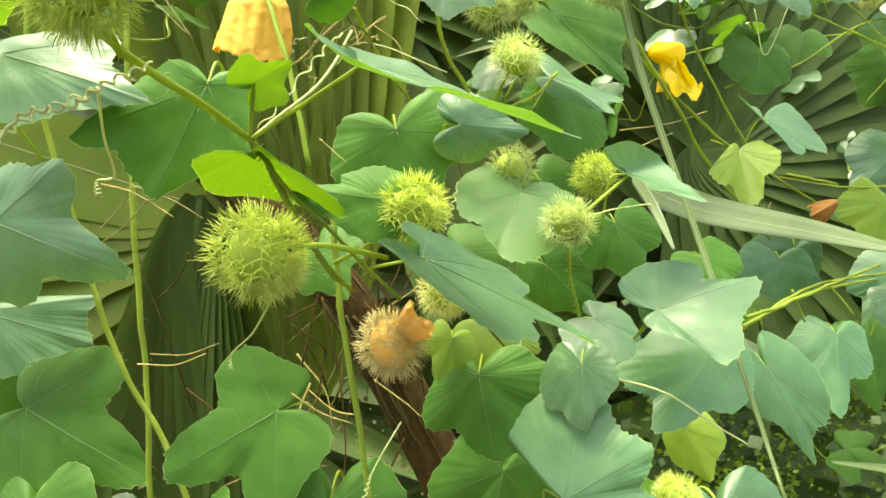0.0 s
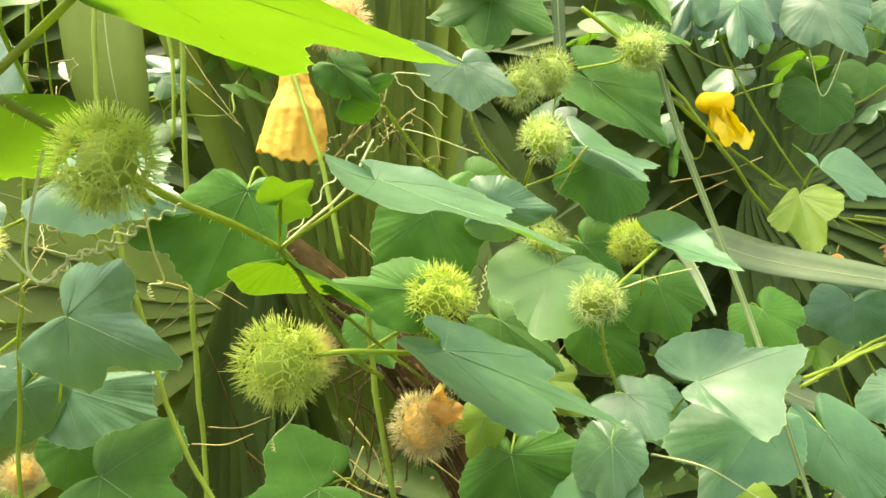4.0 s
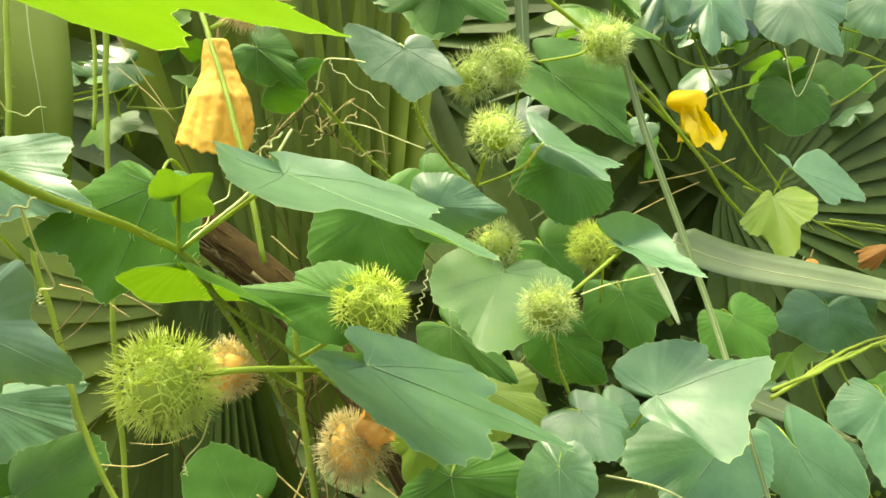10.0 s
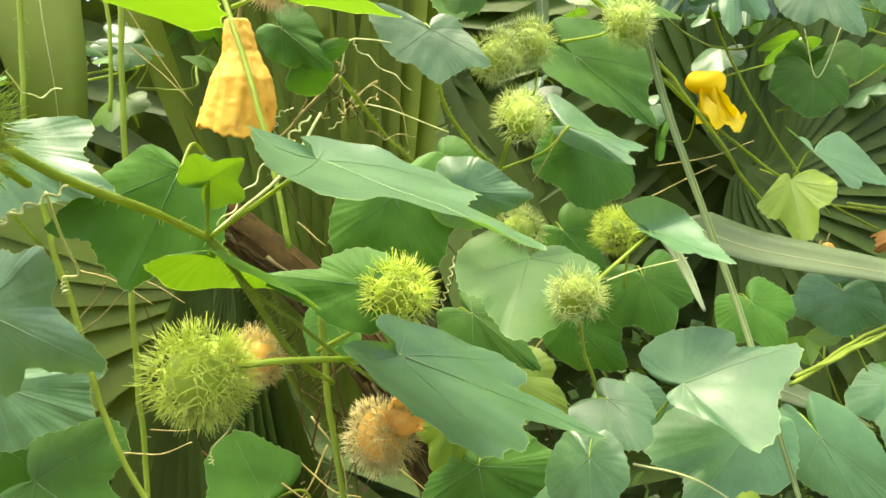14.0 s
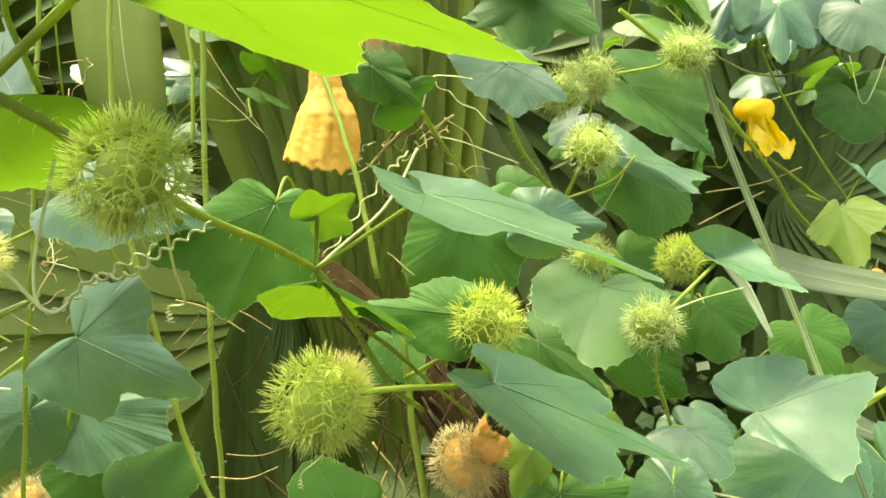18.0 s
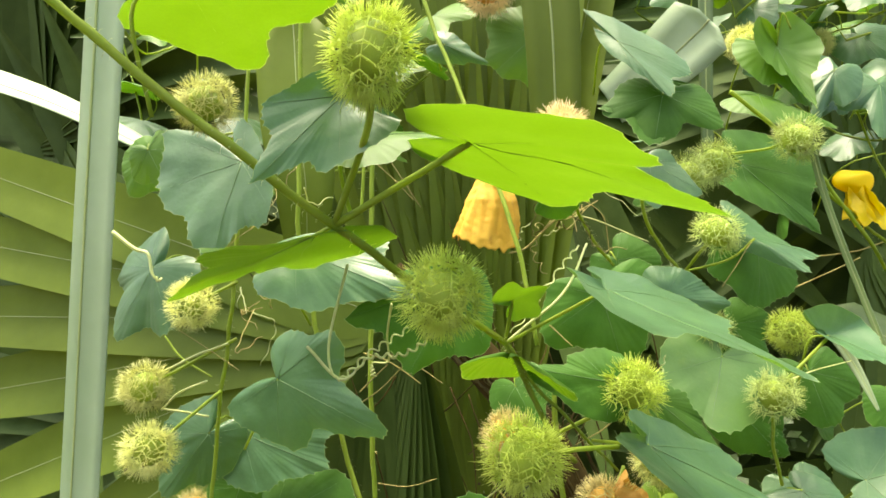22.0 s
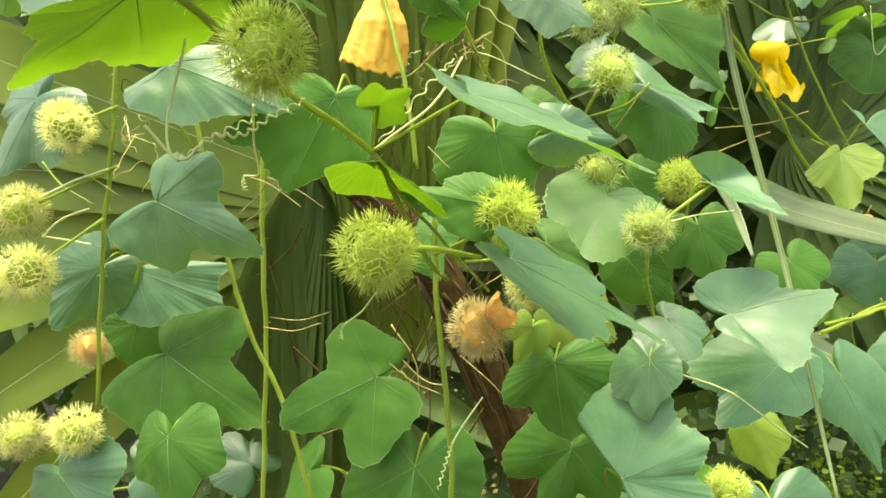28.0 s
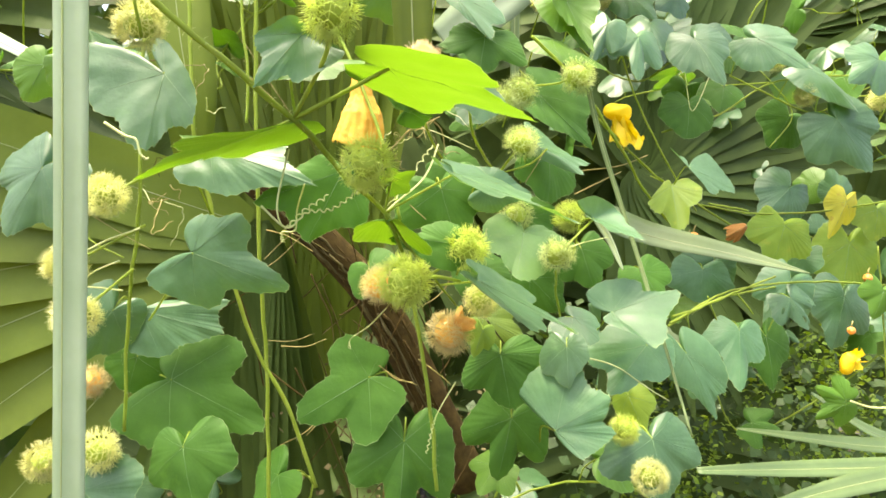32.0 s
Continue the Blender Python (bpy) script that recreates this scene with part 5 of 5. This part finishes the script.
leaf((0.676, 0.900, 1.447), (0.737, 0.880, 1.362), (0.622, 0.900, 1.407), shape="tri")
leaf((0.640, 0.980, 1.464), (0.604, 0.970, 1.408), (0.674, 0.980, 1.425), shape="round", mat=M_LEAF_SHADED)
leaf((0.646, 0.920, 1.533), (0.711, 0.880, 1.464), (0.694, 0.930, 1.536), shape="long", up=(0, 0, 1))
leaf((0.710, 0.850, 1.536), (0.646, 0.820, 1.494), (0.738, 0.840, 1.498), shape="tri")
leaf((0.268, 0.740, 1.519), (0.263, 0.710, 1.454), (0.308, 0.740, 1.498), shape="lobed", up=(0, 0, 1), label="pale sunlit vine leaf")
leaf((0.378, 0.800, 1.539), (0.411, 0.760, 1.465), (0.339, 0.800, 1.515), shape="tri", up=(0, 0, 1), label="pale sunlit vine leaf")
leaf((0.503, 0.850, 1.560), (0.569, 0.800, 1.509), (0.467, 0.850, 1.532), shape="tri", up=(0, 0, 1), label="pale sunlit vine leaf")
leaf((0.143, 0.680, 1.540), (0.183, 0.660, 1.475), (0.191, 0.690, 1.515), shape="tri", mat=M_LEAF_YOUNG_LIT, up=(0, 0.6, 1), label="green leaf lit through from behind")
leaf((0.127, 0.660, 1.484), (0.195, 0.640, 1.451), (0.158, 0.680, 1.492), shape="long", mat=M_LEAF_YOUNG_LIT, up=(0, 0.6, 1), label="green leaf lit through from behind")
leaf((0.191, 0.760, 1.560), (0.203, 0.720, 1.511), (0.263, 0.780, 1.558), shape="lobed", up=(0, 0, 1), label="pale sunlit vine leaf")
leaf((0.247, 0.800, 1.532), (0.219, 0.770, 1.494), (0.256, 0.790, 1.507), shape="tri", up=(0, 0, 1), label="pale sunlit vine leaf")
leaf((0.374, 0.920, 1.583), (0.321, 0.930, 1.600), (0.413, 0.960, 1.615), shape="lobed", up=(0, 0, 1), label="pale sunlit vine leaf")
leaf((0.320, 0.860, 1.551), (0.313, 0.820, 1.499), (0.361, 0.860, 1.543), shape="lobed", up=(0, 0, 1), label="pale sunlit vine leaf")
leaf((0.335, 0.980, 1.670), (0.377, 0.940, 1.617), (0.300, 0.980, 1.650), shape="tri", up=(0, -0.2, 1), label="blue-green vine leaf with blistered blade")
leaf((0.433, 1.000, 1.678), (0.386, 0.970, 1.644), (0.469, 1.000, 1.652), shape="tri", up=(0, -0.2, 1))
leaf((0.172, 0.880, 1.668), (0.183, 0.850, 1.606), (0.150, 0.900, 1.673), shape="long", up=(0, -0.2, 1))
leaf((0.081, 0.950, 1.731), (0.049, 0.950, 1.750), (0.101, 0.980, 1.770), shape="tri", up=(0, -0.2, 1))
fruit((0.273, 0.950, 1.647), 0.020, "yellow", (0.4, 1.3, 0.7))
fruit((0.229, 1.000, 1.703), 0.020, "yellow", (0.9, 0.3, 0.7), variant=1)
fruit((0.594, 0.950, 1.553), 0.018, "yellow", (0.9, 0.3, 0.2))
fruit((0.632, 0.920, 1.490), 0.020, "yellow", (0.9, 0.3, 1.2), variant=1)
fruit((0.766, 0.920, 1.489), 0.020, "yellow", (0.2, 0.3, 1.2))
stem([(0.384, 0.930, 1.419), (0.493, 0.950, 1.457), (0.573, 0.950, 1.510), (0.645, 0.950, 1.528), (0.801, 0.950, 1.541)], 0.00153, 0.00153, n=40)
stem([(0.500, 0.930, 1.521), (0.614, 0.930, 1.473), (0.680, 0.920, 1.451)], 0.00136, 0.00136)
stem([(0.539, 0.930, 1.547), (0.608, 0.920, 1.462), (0.564, 0.910, 1.396)], 0.000935, 0.00068)
stem([(0.439, 0.900, 1.296), (0.550, 0.930, 1.286), (0.686, 0.950, 1.294), (0.818, 0.960, 1.317)], 0.00153, 0.00153)
stem([(0.272, 0.620, 1.127), (0.387, 0.720, 1.159), (0.499, 0.800, 1.170), (0.630, 0.860, 1.174), (0.777, 0.900, 1.168)], 0.0017, 0.0017)
stem([(0.360, 0.700, 1.159), (0.374, 0.700, 1.126)], 0.00119, 0.00102, knots=False)
stem([(0.427, 0.750, 1.162), (0.454, 0.750, 1.130)], 0.00119, 0.00102, knots=False)
stem([(0.565, 0.840, 1.167), (0.537, 0.830, 1.123), (0.524, 0.830, 1.096)], 0.00102, 0.00085, knots=False)
stem([(0.741, 0.880, 1.235), (0.742, 0.860, 1.086), (0.735, 0.840, 0.979)], 0.00136, 0.00136)
stem([(0.643, 0.800, 0.993), (0.690, 0.800, 0.982), (0.737, 0.800, 0.989)], 0.00153, 0.00153, M_STEM_PALE)
strap("palm_leaf", [(0.864, 0.900, 0.887), (0.690, 0.860, 0.909), (0.462, 0.800, 0.950)], 0.035, (0, -0.6, 0.8), M_PALM_MID, M_PALM_RIB, "grey-green palm blade low beside the vine", "palm leaf", taper=(1.0, 0.1))
strap("palm_leaf", [(0.788, 0.800, 0.892), (0.546, 0.720, 0.915), (0.334, 0.660, 0.933)], 0.032, (0, -0.7, 0.7), M_PALM_MID, M_PALM_RIB, "grey-green palm blade low beside the vine", "palm leaf", taper=(1.0, 0.3))
strap("palm_leaf", [(0.736, 0.740, 0.908), (0.560, 0.680, 0.905), (0.405, 0.620, 0.899)], 0.035, (0, -0.7, 0.7), M_PALM_MID, M_PALM_RIB, "grey-green palm blade low beside the vine", "palm leaf", taper=(1.0, 0.3))
strap("palm_leaf", [(0.903, 0.920, 0.871), (0.759, 0.900, 0.916), (0.645, 0.900, 0.983)], 0.028, (0, -0.7, 0.7), M_PALM_MID, M_PALM_RIB, "grey-green palm blade low beside the vine", "palm leaf", taper=(1.0, 0.2))
scatter_leaves("small_bush", 3000, ((0.5, 1.25), (1.25, 1.75), (0.5, 0.98)), 0.015, M_BUSH, "bright yellow-green small-leaved bush in the sun", 21, (0, -0.2, 1), 0.7, clump=0.045)
scatter_leaves("low_undergrowth", 3200, ((0.3, 1.2), (1.0, 1.9), (0.2, 0.98)), 0.03, M_BACK, "dark green undergrowth in shade behind the vine", 22, (0, -0.5, 0.8), 0.9, clump=0.14)
strap("palm_leaf", [(-0.684, 0.420, 1.477), (-0.531, 0.420, 1.433), (-0.461, 0.430, 1.409), (-0.371, 0.450, 1.368)], 0.030, (0, -0.7, 0.8), M_PALM_PALE, M_PALM_RIB, "pale palm blade slanting behind the fruits", "palm leaf", taper=(1.0, 0.4))
strap("palm_leaf", [(-0.462, 0.620, 1.600), (-0.373, 0.620, 1.634), (-0.263, 0.620, 1.684)], 0.075, (0, -0.6, 0.8), M_PALM_PALE, M_PALM_RIB, "pale sunlit palm blade", "palm leaf", taper=(1.0, 0.6))
for q, s in (((0.670, 0.840, 1.097), 0.0065), ((0.710, 0.860, 1.181), 0.0075), ((0.399, 0.850, 1.238), 0.006), ((0.431, 0.900, 1.243), 0.008)):
    ob = new("berry", ball_mesh("berry", M_ORANGE, 0.95, 9))
    ob.location, ob.scale = q, (s, s, s)
    tagged(ob, "small round orange berry on the vine", "berry")
    tip_ = part("calyx", tubes("calyx", [(np.array([(0, 0, 0.9), (0.1, 0.1, 1.5), (0.5, 0.2, 2.4)]), 0.16, 0.1)], M_STEM_DRY, 5), ob)
open_flower = wilted_flower((0.651, 0.820, 1.048), 0.024, "open yellow flower with torn petals")
open_flower.rotation_euler = (0.5, -1.25, 0.2)
leaf((0.522, 0.900, 1.264), (0.496, 0.890, 1.248), (0.538, 0.900, 1.257), mat=M_DEAD_BROWN, shape="round", wave=0.3, bend=0.5, fold=0.5, label="shrivelled brown dead leaf on the vine")


def vine_cluster(count, box, size, seed, face=(0, -0.4, 0.9), mats=None, label="three-lobed green vine leaf further back"):
    rng = np.random.RandomState(seed)
    ends = []
    for k in range(count):
        o = np.array([rng.uniform(*box[0]), rng.uniform(*box[1]), rng.uniform(*box[2])])
        nrm = np.array(face) + rng.normal(0, 0.45, 3)
        nrm /= np.linalg.norm(nrm)
        ax = np.cross(nrm, rng.normal(size=3)) + np.array((0, 0, -0.5))
        ax -= nrm * (ax @ nrm)
        ax /= np.linalg.norm(ax)
        ay = np.cross(nrm, ax)
        s = size * rng.uniform(0.7, 1.2)
        m = (mats or [M_LEAF, M_LEAF, M_LEAF_SHADED, M_LEAF_YOUNG_LIT])[rng.randint(4)]
        leaf(o, o + ax * s, o + ax * s * 0.2 + ay * s * rng.uniform(0.7, 0.95), m, ("tri", "lobed", "round")[rng.randint(3)], up=tuple(nrm), label=label, seed=seed * 100 + k,
             stalk=[o - nrm * s * 0.4 - ax * s * 0.2, o - nrm * s * 0.9])
        ends.append(o - nrm * s * 0.9)
    left = list(ends)
    while left:
        run = [left.pop(rng.randint(len(left)))]
        while left and len(run) < 9:
            run.append(left.pop(int(np.argmin([np.linalg.norm(q - run[-1]) for q in left]))))
        if box[2][0] < 0.8:
            run.append(run[-1] * np.array((1, 1, 0)) + np.array((0.02, 0.06, -0.02)))
        if len(run) > 1:
            stem(run, 0.0017, 0.0013, knots=False)


vine_cluster(80, ((0.05, 1.25), (0.95, 1.5), (1.45, 1.95)), 0.055, 11, (-0.5, -0.45, 0.75))
vine_cluster(30, ((0.35, 1.1), (0.9, 1.5), (0.9, 1.45)), 0.055, 12, (-0.4, -0.6, 0.7))
vine_cluster(26, ((-0.75, -0.2), (0.65, 1.0), (1.45, 1.75)), 0.055, 13)
vine_cluster(20, ((-0.5, 0.5), (0.5, 0.8), (0.75, 1.0)), 0.055, 14)

# Sunlight on the top leaves is put into their brighter leaf colours.
SUNLIT_MATS = [M_LEAF_YOUNG_LIT, M_LEAF, M_LEAF_OLD, M_LEAF_YOUNG_LIT]
vine_cluster(38, ((-0.653, -0.269), (0.50, 0.72), (1.602, 1.779)), 0.048, 21, (-0.35, -0.35, 0.85), SUNLIT_MATS, "vine leaf near the top, coloured bright for sunlight")
vine_cluster(54, ((0.020, 0.517), (0.82, 1.08), (1.670, 1.987)), 0.05, 22, (-0.4, -0.4, 0.8), [M_LEAF, M_LEAF_YOUNG_LIT, M_LEAF, M_LEAF_OLD], "pale sunlit vine leaf near the top")
vine_cluster(12, ((-0.288, -0.090), (0.50, 0.70), (1.643, 1.766)), 0.05, 23, (-0.35, -0.35, 0.85), SUNLIT_MATS, "vine leaf near the top, coloured bright for sunlight")
